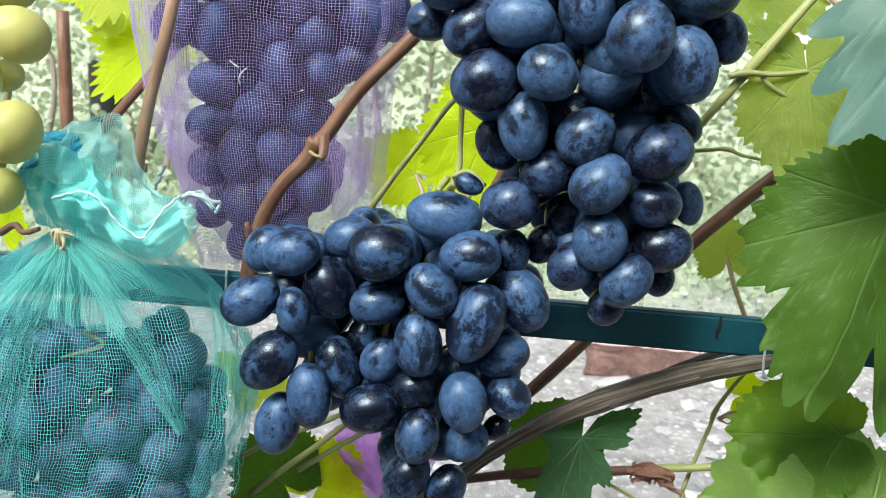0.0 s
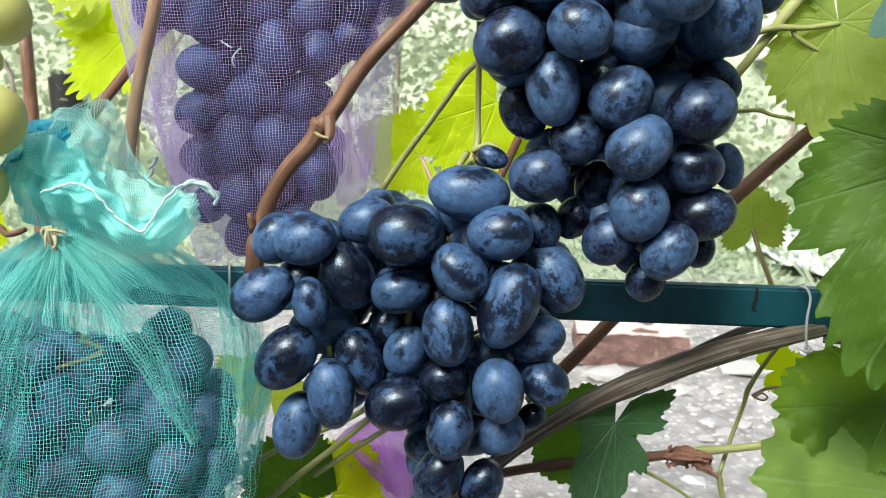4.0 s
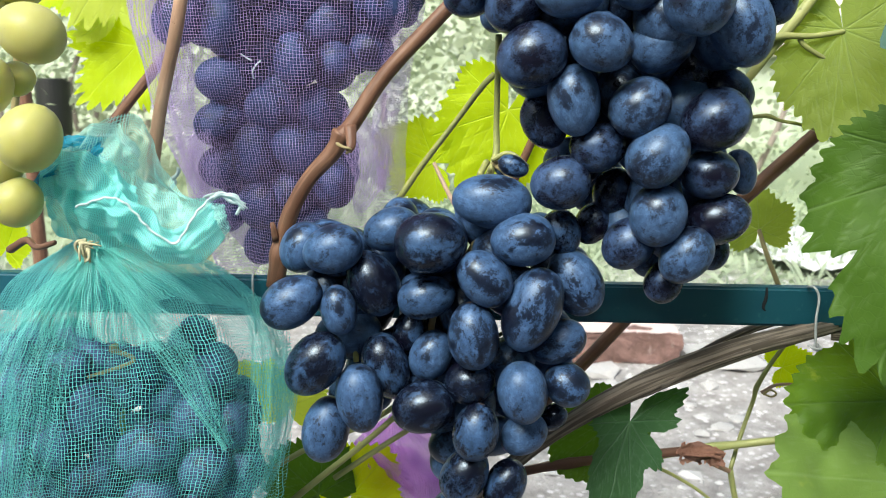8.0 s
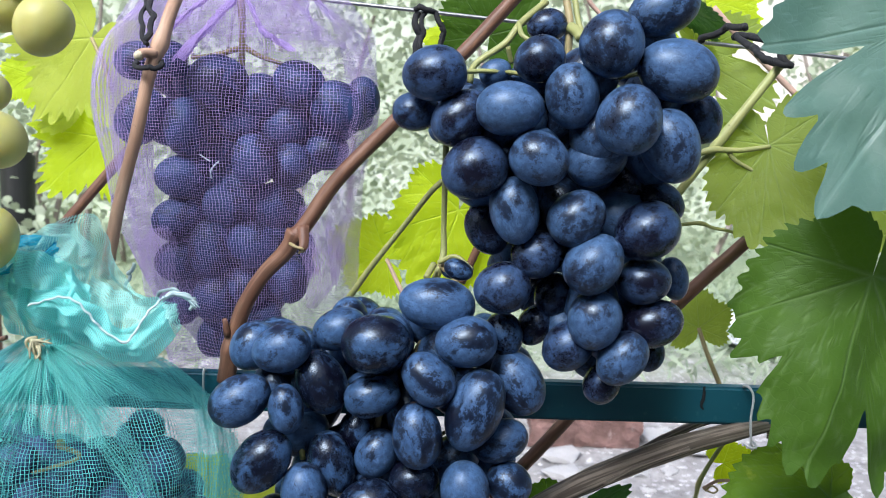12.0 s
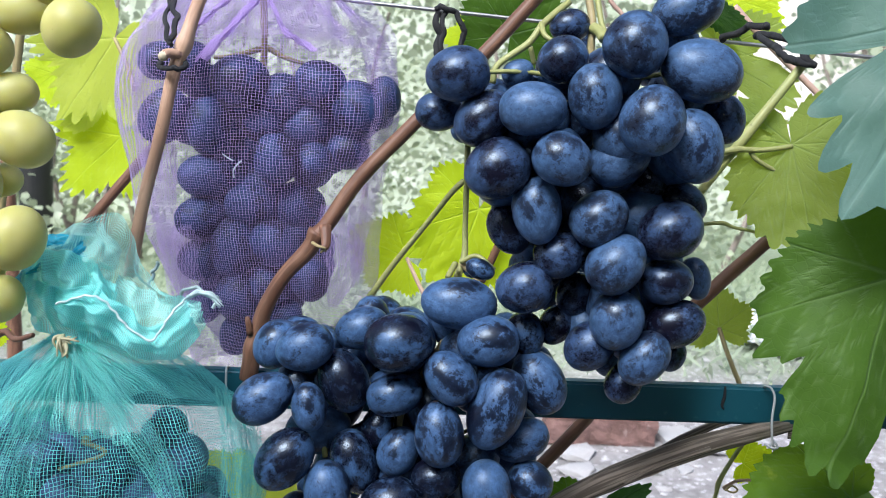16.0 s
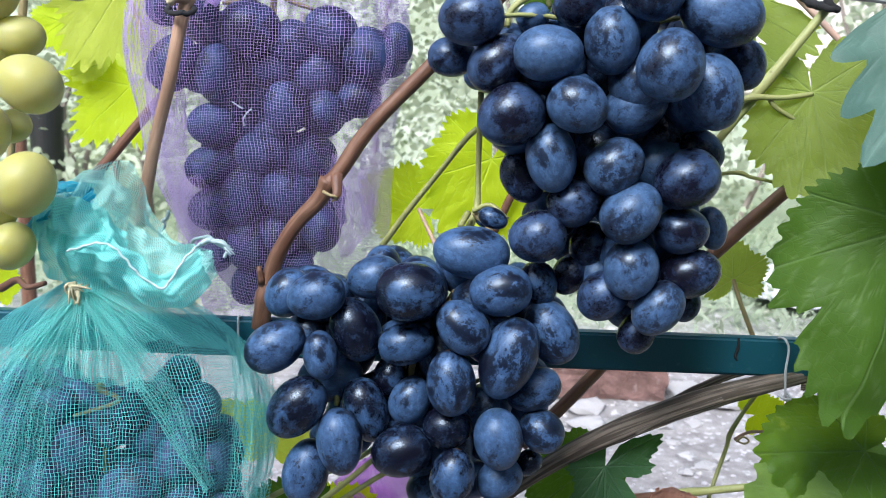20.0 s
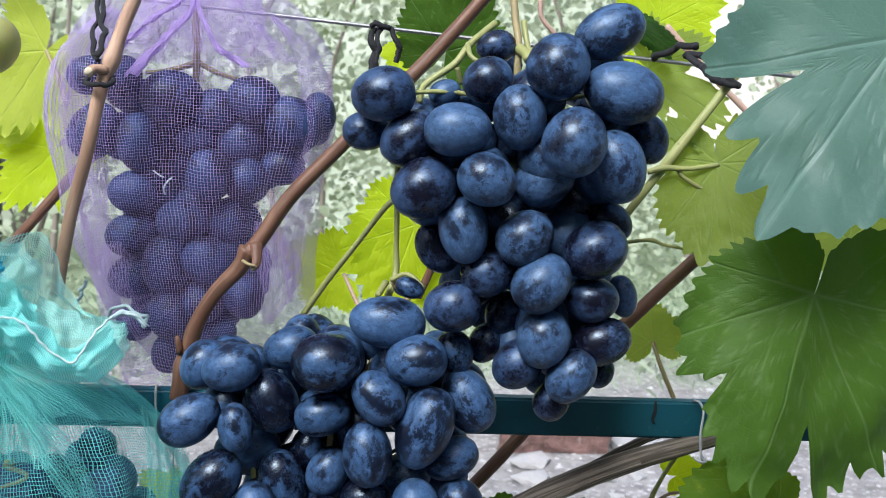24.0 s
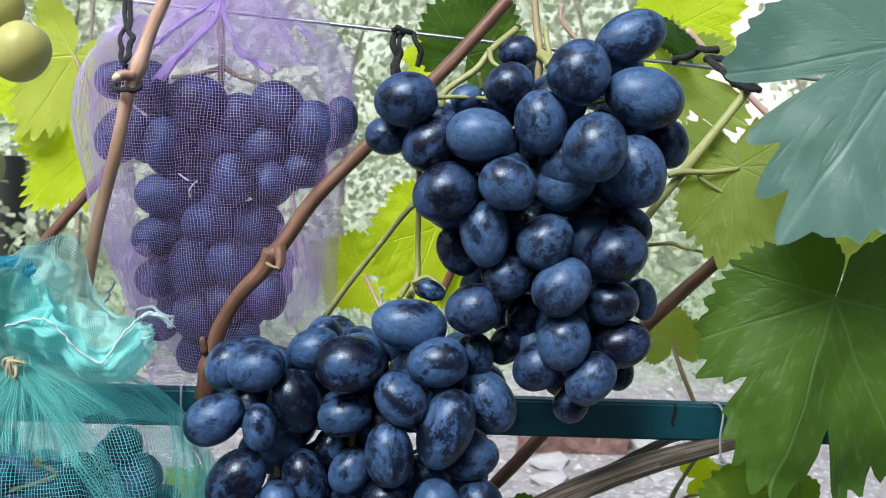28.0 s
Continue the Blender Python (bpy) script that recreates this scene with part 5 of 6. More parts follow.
for pts, r in (([(0.0470, 0.3400, 0.6760), (0.0370, 0.3350, 0.6670), (0.0310, 0.3330, 0.6590), (0.0200, 0.3330, 0.6510), (0.0180, 0.3330, 0.6440)], 0.0019), ([(0.0360, 0.3340, 0.6670), (0.0370, 0.3300, 0.6620), (0.0410, 0.3280, 0.6590)], 0.0014), ([(0.0580, 0.3400, 0.6770), (0.0590, 0.3360, 0.6680), (0.0600, 0.3320, 0.6630)], 0.0016), ([(0.0560, 0.3360, 0.6660), (0.0580, 0.3330, 0.6640), (0.0590, 0.3300, 0.6610)], 0.003), ([(0.0320, 0.3330, 0.6580), (0.0340, 0.3360, 0.6520)], 0.0014)):
    hang("side_stalk", tube(pts, [r * 0.8, r * 0.7], STALK, "side_stalk", 8, 6, 0.1), upper)
for pts, r in (([(0.0080, 0.3620, 0.5720), (0.0150, 0.3600, 0.5750), (0.0220, 0.3550, 0.5700)], 0.0015), ([(-0.0490, 0.3450, 0.5110), (-0.0470, 0.3450, 0.5020), (-0.0460, 0.3450, 0.4920)], 0.0019), ([(-0.0440, 0.3520, 0.5090), (-0.0400, 0.3520, 0.5050)], 0.0016), ([(0.0060, 0.3620, 0.5710), (0.0030, 0.3520, 0.5670)], 0.002)):
    hang("side_stalk", tube(pts, [r * 0.8, r * 0.7], STALK, "side_stalk", 8, 6, 0.1), lower)

# ---- white grapes ----
white = thing("grape_bunch", (-0.1580, 0.3300, 0.6790), "bunch of yellow-green white grapes", "grapes", "white grape bunches")
EGG_OF[white.name] = EGG_WHITE
berry(white, -0.1349, 0.3180, 0.6593, 0.0225, 0.0201, 60)
berry(white, -0.1555, 0.3260, 0.6661, 0.0242, 0.0176, 10)
berry(white, -0.1617, 0.3260, 0.6357, 0.0207, 0.0158, 10)
berry(white, -0.1521, 0.3140, 0.6190, 0.0237, 0.0205, -25)
berry(white, -0.1547, 0.3120, 0.5833, 0.0246, 0.0218, 60)
berry(white, -0.1643, 0.3180, 0.5599, 0.0187, 0.0178, 40)
berry(white, -0.1684, 0.3320, 0.6033, 0.0149, 0.0128, 20)
berry(white, -0.1734, 0.3200, 0.5715, 0.0229, 0.0187, 30)
berry(white, -0.1723, 0.3180, 0.6011, 0.0225, 0.0194, 60)
berry(white, -0.1735, 0.3200, 0.6258, 0.0225, 0.0194, 60)
berry(white, -0.1695, 0.3220, 0.6506, 0.0224, 0.0194, 30)
berry(white, -0.1469, 0.3260, 0.6760, 0.0205, 0.0184, 40)
hang("rachis", tube([(-0.1580, 0.3400, 0.6970), (-0.1660, 0.3450, 0.6640), (-0.1740, 0.3450, 0.6070), (-0.1800, 0.3450, 0.5660)], [0.002, 0.0015], STALK_TAN, "rachis", 8, 6), white)
hang("side_stalk", tube([(-0.1970, 0.3700, 0.5320), (-0.1870, 0.3650, 0.5370), (-0.1800, 0.3600, 0.5350), (-0.1700, 0.3550, 0.5380)], [0.002, 0.0012], CANE_RED, "side_stalk", 8, 6, 0.2), white)

# ---- the lilac bag and its bunch ----
bagged = thing("grape_bunch", (-0.0900, 0.4300, 0.6680), "bunch of blue grapes inside a lilac net bag", "grapes", "bagged bunches")
EGG_OF[bagged.name] = EGG_LILAC
berry(bagged, -0.1419, 0.4340, 0.6602, 0.0208, 0.0189, 20)
berry(bagged, -0.1270, 0.4400, 0.6621, 0.0178, 0.0180, 90)
berry(bagged, -0.1405, 0.4360, 0.6333, 0.0304, 0.0234, 60)
berry(bagged, -0.1165, 0.4300, 0.6285, 0.0292, 0.0215, 85)
berry(bagged, -0.1004, 0.4280, 0.6504, 0.0300, 0.0259, 5)
berry(bagged, -0.0813, 0.4360, 0.6444, 0.0226, 0.0233, 90)
berry(bagged, -0.0613, 0.4300, 0.6504, 0.0262, 0.0226, -20)
berry(bagged, -0.0423, 0.4320, 0.6390, 0.0300, 0.0254, -32)
berry(bagged, -0.0299, 0.4380, 0.6451, 0.0210, 0.0156, 105)
berry(bagged, -0.0491, 0.4420, 0.6180, 0.0231, 0.0191, 10)
berry(bagged, -0.0826, 0.4240, 0.6129, 0.0261, 0.0210, 88)
berry(bagged, -0.1196, 0.4340, 0.6037, 0.0272, 0.0223, 0)
berry(bagged, -0.0662, 0.4360, 0.6105, 0.0235, 0.0204, 60)
berry(bagged, -0.0959, 0.4300, 0.5904, 0.0259, 0.0217, 10)
berry(bagged, -0.1226, 0.4360, 0.5825, 0.0262, 0.0217, 18)
berry(bagged, -0.0746, 0.4380, 0.5904, 0.0239, 0.0214, 60)
berry(bagged, -0.1041, 0.4280, 0.5689, 0.0303, 0.0222, 86)
berry(bagged, -0.0836, 0.4280, 0.5712, 0.0250, 0.0237, 0)
berry(bagged, -0.1228, 0.4360, 0.5611, 0.0231, 0.0218, 10)
berry(bagged, -0.0669, 0.4340, 0.5527, 0.0234, 0.0206, -80)
berry(bagged, -0.1020, 0.4300, 0.5438, 0.0257, 0.0232, 80)
berry(bagged, -0.1216, 0.4380, 0.5377, 0.0200, 0.0184, 30)
berry(bagged, -0.0877, 0.4320, 0.5491, 0.0229, 0.0217, 0)
berry(bagged, -0.0805, 0.4380, 0.5332, 0.0191, 0.0164, 20)
berry(bagged, -0.1047, 0.4360, 0.5229, 0.0217, 0.0173, 82)
berry(bagged, -0.0740, 0.4440, 0.5757, 0.0218, 0.0201, 0)
berry(bagged, -0.0909, 0.4400, 0.6320, 0.0245, 0.0228, 0)
berry(bagged, -0.0694, 0.4400, 0.6301, 0.0250, 0.0220, 20)
berry(bagged, -0.1072, 0.4460, 0.6037, 0.0233, 0.0200, 30)
berry(bagged, -0.1018, 0.4480, 0.6182, 0.0217, 0.0193, 70)
inner(bagged, (-0.0940, 0.4400, 0.5990), 0.85, 0.026, 1.0, 5)
inner(bagged, (-0.0940, 0.4400, 0.5990), 0.86, 0.013, 0.45, 15)
hang("rachis", tube([(-0.0900, 0.4320, 0.6980), (-0.0890, 0.4300, 0.6790), (-0.0890, 0.4300, 0.6670), (-0.0960, 0.4500, 0.6070), (-0.1020, 0.4500, 0.5290)], [0.0022, 0.0016], STALK_TAN, "rachis", 8, 6), bagged)
for pts in ([(-0.0890, 0.4300, 0.6680), (-0.0800, 0.4300, 0.6630), (-0.0700, 0.4320, 0.6600)], [(-0.0890, 0.4300, 0.6670), (-0.1030, 0.4300, 0.6630), (-0.1140, 0.4320, 0.6620)]):
    hang("side_stalk", tube(pts, [0.0016, 0.001], STALK_TAN, "side_stalk", 8, 5), bagged)


def hanging_bag(name, material, axis, half_w, half_d, pleats, fold, seed_no, around=160, tall=80, weave=(0.34, 0.3)):
    """A net bag hung by its neck: axis points from neck to foot, half widths along them."""
    line = spline(axis, 10)
    n = len(line)

    def at(u, v):
        f = v * (n - 1)
        i = min(int(f), n - 2)
        c = line[i] + (line[i + 1] - line[i]) * (f - i)
        w = float(np.interp(v, np.linspace(0, 1, len(half_w)), half_w))
        d = float(np.interp(v, np.linspace(0, 1, len(half_d)), half_d))
        a = 2 * math.pi * u
        k = fold * (math.sin(a * pleats + 2 * noise.noise((v * 2, seed_no, 0.0))) * (0.25 + 0.75 * (1 - v) ** 2) + 0.8 * noise.noise((math.cos(a) * 2.2 + seed_no, math.sin(a) * 2.2, v * 3.0)))
        k += 0.35 * fold * noise.noise((math.cos(a) * 7, math.sin(a) * 7 + seed_no, v * 9.0))
        return (c[0] + w * (1 + k) * math.cos(a), c[1] + d * (1 + k) * math.sin(a), c[2] + 0.003 * noise.noise((math.cos(a) * 3, seed_no, v * 5)))

    return grid_mesh(name, material, at, around, tall, *weave)


lilac = thing("net_bag", (-0.1020, 0.4400, 0.7020), "fine lilac net bag tied over a hanging grape bunch", "net bag", "net bags")
hang("net", hanging_bag("net", NET_PURPLE, [(-0.0880, 0.4450, 0.7150), (-0.0930, 0.4450, 0.7030), (-0.0930, 0.4450, 0.6780), (-0.0910, 0.4450, 0.6400), (-0.0920, 0.4450, 0.6060), (-0.0910, 0.4450, 0.5740), (-0.0890, 0.4450, 0.5440), (-0.1000, 0.4450, 0.5050)],
    [0.0071, 0.0400, 0.0620, 0.0660, 0.0610, 0.0570, 0.0520, 0.0280], [0.008, 0.028, 0.038, 0.041, 0.040, 0.038, 0.036, 0.024], 7, 0.1, 3.0, weave=(0.36, 0.23)), lilac)
hang("net_fold", hanging_bag("net_fold", NET_PURPLE, [(-0.0880, 0.4430, 0.7160), (-0.0900, 0.4420, 0.7030), (-0.0920, 0.4410, 0.6880), (-0.0930, 0.4410, 0.6700)], [0.0051, 0.0220, 0.0340, 0.0480], [0.007, 0.015, 0.02, 0.026], 6, 0.28, 5.0, 160, 50, (0.34, 0.05)), lilac, "gathered folds of net below the neck")
for edge, wide, no in (([(-0.1300, 0.4400, 0.6930), (-0.1470, 0.4370, 0.6720), (-0.1520, 0.4360, 0.6440), (-0.1480, 0.4360, 0.6120), (-0.1440, 0.4370, 0.5810), (-0.1310, 0.4400, 0.5380)], 1.35, 21.0), ([(-0.0540, 0.4400, 0.6920), (-0.0370, 0.4370, 0.6720), (-0.0310, 0.4360, 0.6400), (-0.0370, 0.4360, 0.6080), (-0.0430, 0.4370, 0.5800), (-0.0440, 0.4400, 0.5500)], 0.8, 23.0), ([(-0.1220, 0.4420, 0.5900), (-0.1280, 0.4380, 0.5720), (-0.1240, 0.4380, 0.5480), (-0.1120, 0.4400, 0.5200)], 1.2, 27.0), ([(-0.0600, 0.4420, 0.5900), (-0.0520, 0.4380, 0.5720), (-0.0500, 0.4380, 0.5560), (-0.0560, 0.4400, 0.5380)], 1.1, 29.0)):
    hang("side_fold", hanging_bag("side_fold", NET_DOUBLE if no in (21.0, 27.0) else NET_PURPLE, edge, [wide * h for h in (0.0023, 0.0074, 0.0096, 0.0085, 0.0068, 0.0017)], [0.004, 0.012, 0.015, 0.014, 0.01, 0.004], 3, 0.25, no, 60, 60, (0.06, 0.16)), lilac)
for pts, r in (([(-0.0870, 0.4240, 0.7020), (-0.0890, 0.4200, 0.6900), (-0.0960, 0.4160, 0.6810), (-0.1050, 0.4130, 0.6700), (-0.1150, 0.4130, 0.6590)], 0.0016), ([(-0.0860, 0.4240, 0.7020), (-0.0850, 0.4200, 0.6900), (-0.0760, 0.4150, 0.6740), (-0.0620, 0.4130, 0.6640)], 0.0009), ([(-0.0880, 0.4240, 0.7020), (-0.0960, 0.4170, 0.6920), (-0.1120, 0.4150, 0.6800), (-0.1270, 0.4170, 0.6660)], 0.0009)):
    hang("gathered_pleat", hanging_bag("gathered_pleat", NET_TIGHT, pts, [r, r * 0.9, r * 1.2, r * 1.7], [r * 0.7, r * 0.6, r * 0.8, r], 4, 0.3, r * 900, 30, 40, (0.05, 0.05)), lilac, "tight purple pleat drawn to the neck")
yarn("drawstring", [(-0.0930, 0.4300, 0.7080), (-0.0920, 0.4100, 0.6830), (-0.0960, 0.4020, 0.6720), (-0.1000, 0.4000, 0.6640)], 0.0013, NET_PURPLE, lilac, "lilac drawstring")
yarn("drawstring", [(-0.1230, 0.4000, 0.5470), (-0.1190, 0.3970, 0.5520), (-0.1130, 0.3950, 0.5530), (-0.1070, 0.3940, 0.5500), (-0.1030, 0.3950, 0.5480), (-0.1060, 0.3950, 0.5440)], 0.0011, CORD, lilac, "white drawstring end", 6)
yarn("drawstring", [(-0.1375, 0.4000, 0.5520), (-0.1355, 0.4000, 0.5565), (-0.1345, 0.4000, 0.5600), (-0.1320, 0.4000, 0.5640)], 0.0012, CORD, lilac, "", 5)

for pts in ([(-0.1050, 0.4120, 0.6150), (-0.1010, 0.4080, 0.6130), (-0.0990, 0.4080, 0.6120)], [(-0.0950, 0.4080, 0.6120), (-0.0970, 0.4070, 0.6100), (-0.0990, 0.4080, 0.6070), (-0.0990, 0.4100, 0.6040)]):
    hang("dry_pedicel", tube(pts, [0.0004, 0.0005], CORD, "dry_pedicel", 6, 4, 0.2), bagged, "dry whitish berry stalk")

# ---- the turquoise bag and its bunch ----
inbag = thing("grape_bunch", (-0.1450, 0.3500, 0.4990), "bunch of dark blue grapes inside a turquoise net bag", "grapes", "bagged bunches")
EGG_OF[inbag.name] = EGG_BAG
berry(inbag, -0.1420, 0.3540, 0.4810, 0.0259, 0.0222, 90)
berry(inbag, -0.1110, 0.3600, 0.4810, 0.0207, 0.0193, 30)
berry(inbag, -0.1010, 0.3600, 0.4580, 0.0216, 0.0188, 100)
berry(inbag, -0.1150, 0.3540, 0.4640, 0.0226, 0.0208, 60)
berry(inbag, -0.1340, 0.3480, 0.4520, 0.0277, 0.0218, 20)
berry(inbag, -0.1580, 0.3520, 0.4660, 0.0257, 0.0202, 90)
berry(inbag, -0.1760, 0.3540, 0.4500, 0.0217, 0.0194, 70)
berry(inbag, -0.1890, 0.3560, 0.4740, 0.0242, 0.0214, 80)
berry(inbag, -0.1120, 0.3520, 0.4410, 0.0239, 0.0211, 20)
berry(inbag, -0.1940, 0.3560, 0.4450, 0.0214, 0.0195, 70)
berry(inbag, -0.1590, 0.3500, 0.4350, 0.0237, 0.0210, 20)
berry(inbag, -0.1350, 0.3500, 0.4280, 0.0237, 0.0210, 0)
berry(inbag, -0.1860, 0.3540, 0.4250, 0.0222, 0.0199, 0)
berry(inbag, -0.1210, 0.3660, 0.4930, 0.0167, 0.0148, 0)
berry(inbag, -0.0970, 0.3620, 0.4360, 0.0203, 0.0165, 80)
berry(inbag, -0.1980, 0.3640, 0.4880, 0.0200, 0.0176, 0)
berry(inbag, -0.1130, 0.3540, 0.4200, 0.0240, 0.0208, 0)
berry(inbag, -0.1720, 0.3640, 0.4810, 0.0204, 0.0176, 30)
berry(inbag, -0.1310, 0.3620, 0.4700, 0.0213, 0.0189, 0)
berry(inbag, -0.1520, 0.3520, 0.4100, 0.0253, 0.0216, 20)
berry(inbag, -0.1270, 0.3560, 0.4000, 0.0242, 0.0214, 0)
berry(inbag, -0.1760, 0.3560, 0.4070, 0.0242, 0.0214, 0)
berry(inbag, -0.1050, 0.3610, 0.4220, 0.0212, 0.0198, 60)
berry(inbag, -0.2100, 0.3580, 0.4550, 0.0243, 0.0215, 60)
berry(inbag, -0.2110, 0.3580, 0.4240, 0.0243, 0.0215, 40)
inner(inbag, (-0.1530, 0.3600, 0.4450), 0.9, 0.02, 1.0, 6)
inner(inbag, (-0.1530, 0.3600, 0.4450), 0.9, 0.024, 0.35, 16)
hang("rachis", tube([(-0.1510, 0.3600, 0.4930), (-0.1500, 0.3620, 0.4830), (-0.1540, 0.3700, 0.4410)], [0.002, 0.0016], STALK, "rachis", 8, 6), inbag)
hang("side_stalk", tube([(-0.1460, 0.3450, 0.4960), (-0.1360, 0.3430, 0.4920), (-0.1560, 0.3450, 0.4840)], [0.0012, 0.0008], STALK_TAN, "side_stalk", 8, 6), inbag)
teal = thing("net_bag", (-0.1500, 0.3450, 0.5400), "turquoise net bag with a gathered ruffled neck round a grape bunch", "net bag", "net bags")
hang("net", hanging_bag("net", NET_GREEN, [(-0.1460, 0.3450, 0.5420), (-0.1420, 0.3500, 0.5310), (-0.1400, 0.3560, 0.5150), (-0.1390, 0.3600, 0.4880), (-0.1390, 0.3620, 0.4600), (-0.1430, 0.3620, 0.4330), (-0.1500, 0.3620, 0.4000), (-0.1570, 0.3620, 0.3650)],
    [0.0085, 0.0320, 0.0500, 0.0630, 0.0630, 0.0560, 0.0470, 0.0132], [0.010, 0.018, 0.025, 0.033, 0.040, 0.041, 0.038, 0.01], 13, 0.13, 7.0, 260, 120, (0.46, 0.18)), teal)


def fan(material, left, right, cloth, long, pleats, depth, seed_no, bulge=0.006, hem=0.0):
    """A gathered fall of net that spreads from the tie between two edges."""
    la, lb = spline(left, 10), spline(right, 10)

    def on(line, v):
        f = v * (len(line) - 1)
        i = min(int(f), len(line) - 2)
        return line[i] + (line[i + 1] - line[i]) * (f - i)

    def at(u, v):
        v *= 1 - hem * (0.35 + 0.9 * abs(noise.noise((u * 3.1, seed_no, 0.5))) + 0.5 * math.exp(-(((u - 0.45) / 0.18) ** 2)))
        w = u + 0.05 * noise.noise((u * 4.0, v * 1.5, seed_no))
        p = on(la, v) * (1 - w) + on(lb, v) * w
        a = w * pleats * 2 * math.pi + 2.0 * noise.noise((u * 3.0, v * 1.2, seed_no + 2.0))
        fold = depth * (math.sin(a) + 0.5 * math.sin(2.3 * a + seed_no)) * (0.35 + 0.65 * math.sin(math.pi * min(1.0, 0.15 + v * 0.7)))
        fold += depth * 1.2 * noise.noise((u * 6.0, v * 5.0, seed_no)) + depth * 0.4 * noise.noise((u * 22.0, v * 9.0, seed_no))
        side = depth * 0.8 * math.cos(a) * (1 - 0.6 * v)
        return (p[0] + side, p[1] - bulge * math.sin(math.pi * u) + fold, p[2] + depth * 0.5 * noise.noise((u * 5, v * 4, seed_no + 6)))

    return grid_mesh("fall", material, at, 150, 90, cloth, long)


for material, left, right, cloth, long, pleats, depth, no in (
    (NET_PLEAT, [(-0.1433, 0.3320, 0.5376), (-0.1330, 0.3270, 0.5228), (-0.1196, 0.3240, 0.5025), (-0.1074, 0.3240, 0.4809), (-0.0957, 0.3270, 0.4632)], [(-0.1400, 0.3310, 0.5379), (-0.1230, 0.3250, 0.5259), (-0.1086, 0.3220, 0.5108), (-0.0999, 0.3230, 0.4906), (-0.0924, 0.3270, 0.4646)], 0.045, 0.1, 3, 0.0014, 1.0),
    (NET_PLEAT, [(-0.1464, 0.3340, 0.5371), (-0.1624, 0.3300, 0.5274), (-0.1833, 0.3260, 0.5077), (-0.1969, 0.3260, 0.4755), (-0.2028, 0.3300, 0.4332)], [(-0.1438, 0.3330, 0.5363), (-0.1488, 0.3280, 0.5175), (-0.1545, 0.3260, 0.4957), (-0.1605, 0.3260, 0.4682), (-0.1721, 0.3290, 0.4331)], 0.085, 0.13, 7, 0.0014, 2.0),
    (NET_VEIL, [(-0.1500, 0.3350, 0.5410), (-0.1620, 0.3340, 0.5300), (-0.1760, 0.3330, 0.5120), (-0.1800, 0.3320, 0.4930)], [(-0.1380, 0.3340, 0.5400), (-0.1290, 0.3300, 0.5270), (-0.1220, 0.3290, 0.5100), (-0.1200, 0.3290, 0.4940)], 0.085, 0.055, 7, 0.0016, 4.0),
    (NET_VEIL, [(-0.1440, 0.3360, 0.5400), (-0.1380, 0.3330, 0.5290), (-0.1320, 0.3340, 0.5150), (-0.1280, 0.3400, 0.4980)], [(-0.1360, 0.3370, 0.5410), (-0.1150, 0.3420, 0.5310), (-0.1000, 0.3500, 0.5200), (-0.0880, 0.3560, 0.5080)], 0.065, 0.07, 4, 0.0014, 8.0),
    (NET_PLEAT, [(-0.0950, 0.3540, 0.5199), (-0.0907, 0.3500, 0.4936), (-0.0938, 0.3500, 0.4608), (-0.1020, 0.3520, 0.4211)], [(-0.0800, 0.3560, 0.5160), (-0.0743, 0.3560, 0.4921), (-0.0755, 0.3560, 0.4619), (-0.0809, 0.3560, 0.4225)], 0.035, 0.11, 3, 0.0016, 10.0)):
    hang("fall", fan(material, left, right, cloth, long, pleats, depth, no, hem=0.35 if material is NET_VEIL else 0.0), teal)


def sheet(name, material, low, high, bulge, seed_no, weave, crumple=0.0022, waves=5.0):
    """A crumpled piece of net between a lower and an upper edge, swelling towards the front."""
    la, lb = spline(low, 10), spline(high, 10)

    def along_edge(line, u):
        f = u * (len(line) - 1)
        i = min(int(f), len(line) - 2)
        return line[i] + (line[i + 1] - line[i]) * (f - i)

    def at(u, v):
        p = along_edge(la, u) * (1 - v) + along_edge(lb, u) * v
        q = crumple * math.sin(u * waves * 2 * math.pi + seed_no + 2.5 * noise.noise((u * 3, v * 2, seed_no))) * (1 - 0.45 * v)
        q += crumple * 1.7 * noise.noise((u * 4, v * 3, seed_no)) + crumple * 0.3 * noise.noise((u * 13, v * 9, seed_no)) + crumple * 0.08 * noise.noise((u * 30, v * 12, seed_no))
        z = crumple * 0.9 * noise.noise((u * 6, v * 5, seed_no + 4))
        return (p[0] + z, p[1] - bulge * math.sin(math.pi * min(1, v * 0.9)) + q, p[2] + z)

    return hang(name, grid_mesh(name, material, at, 90, 46, *weave), teal)


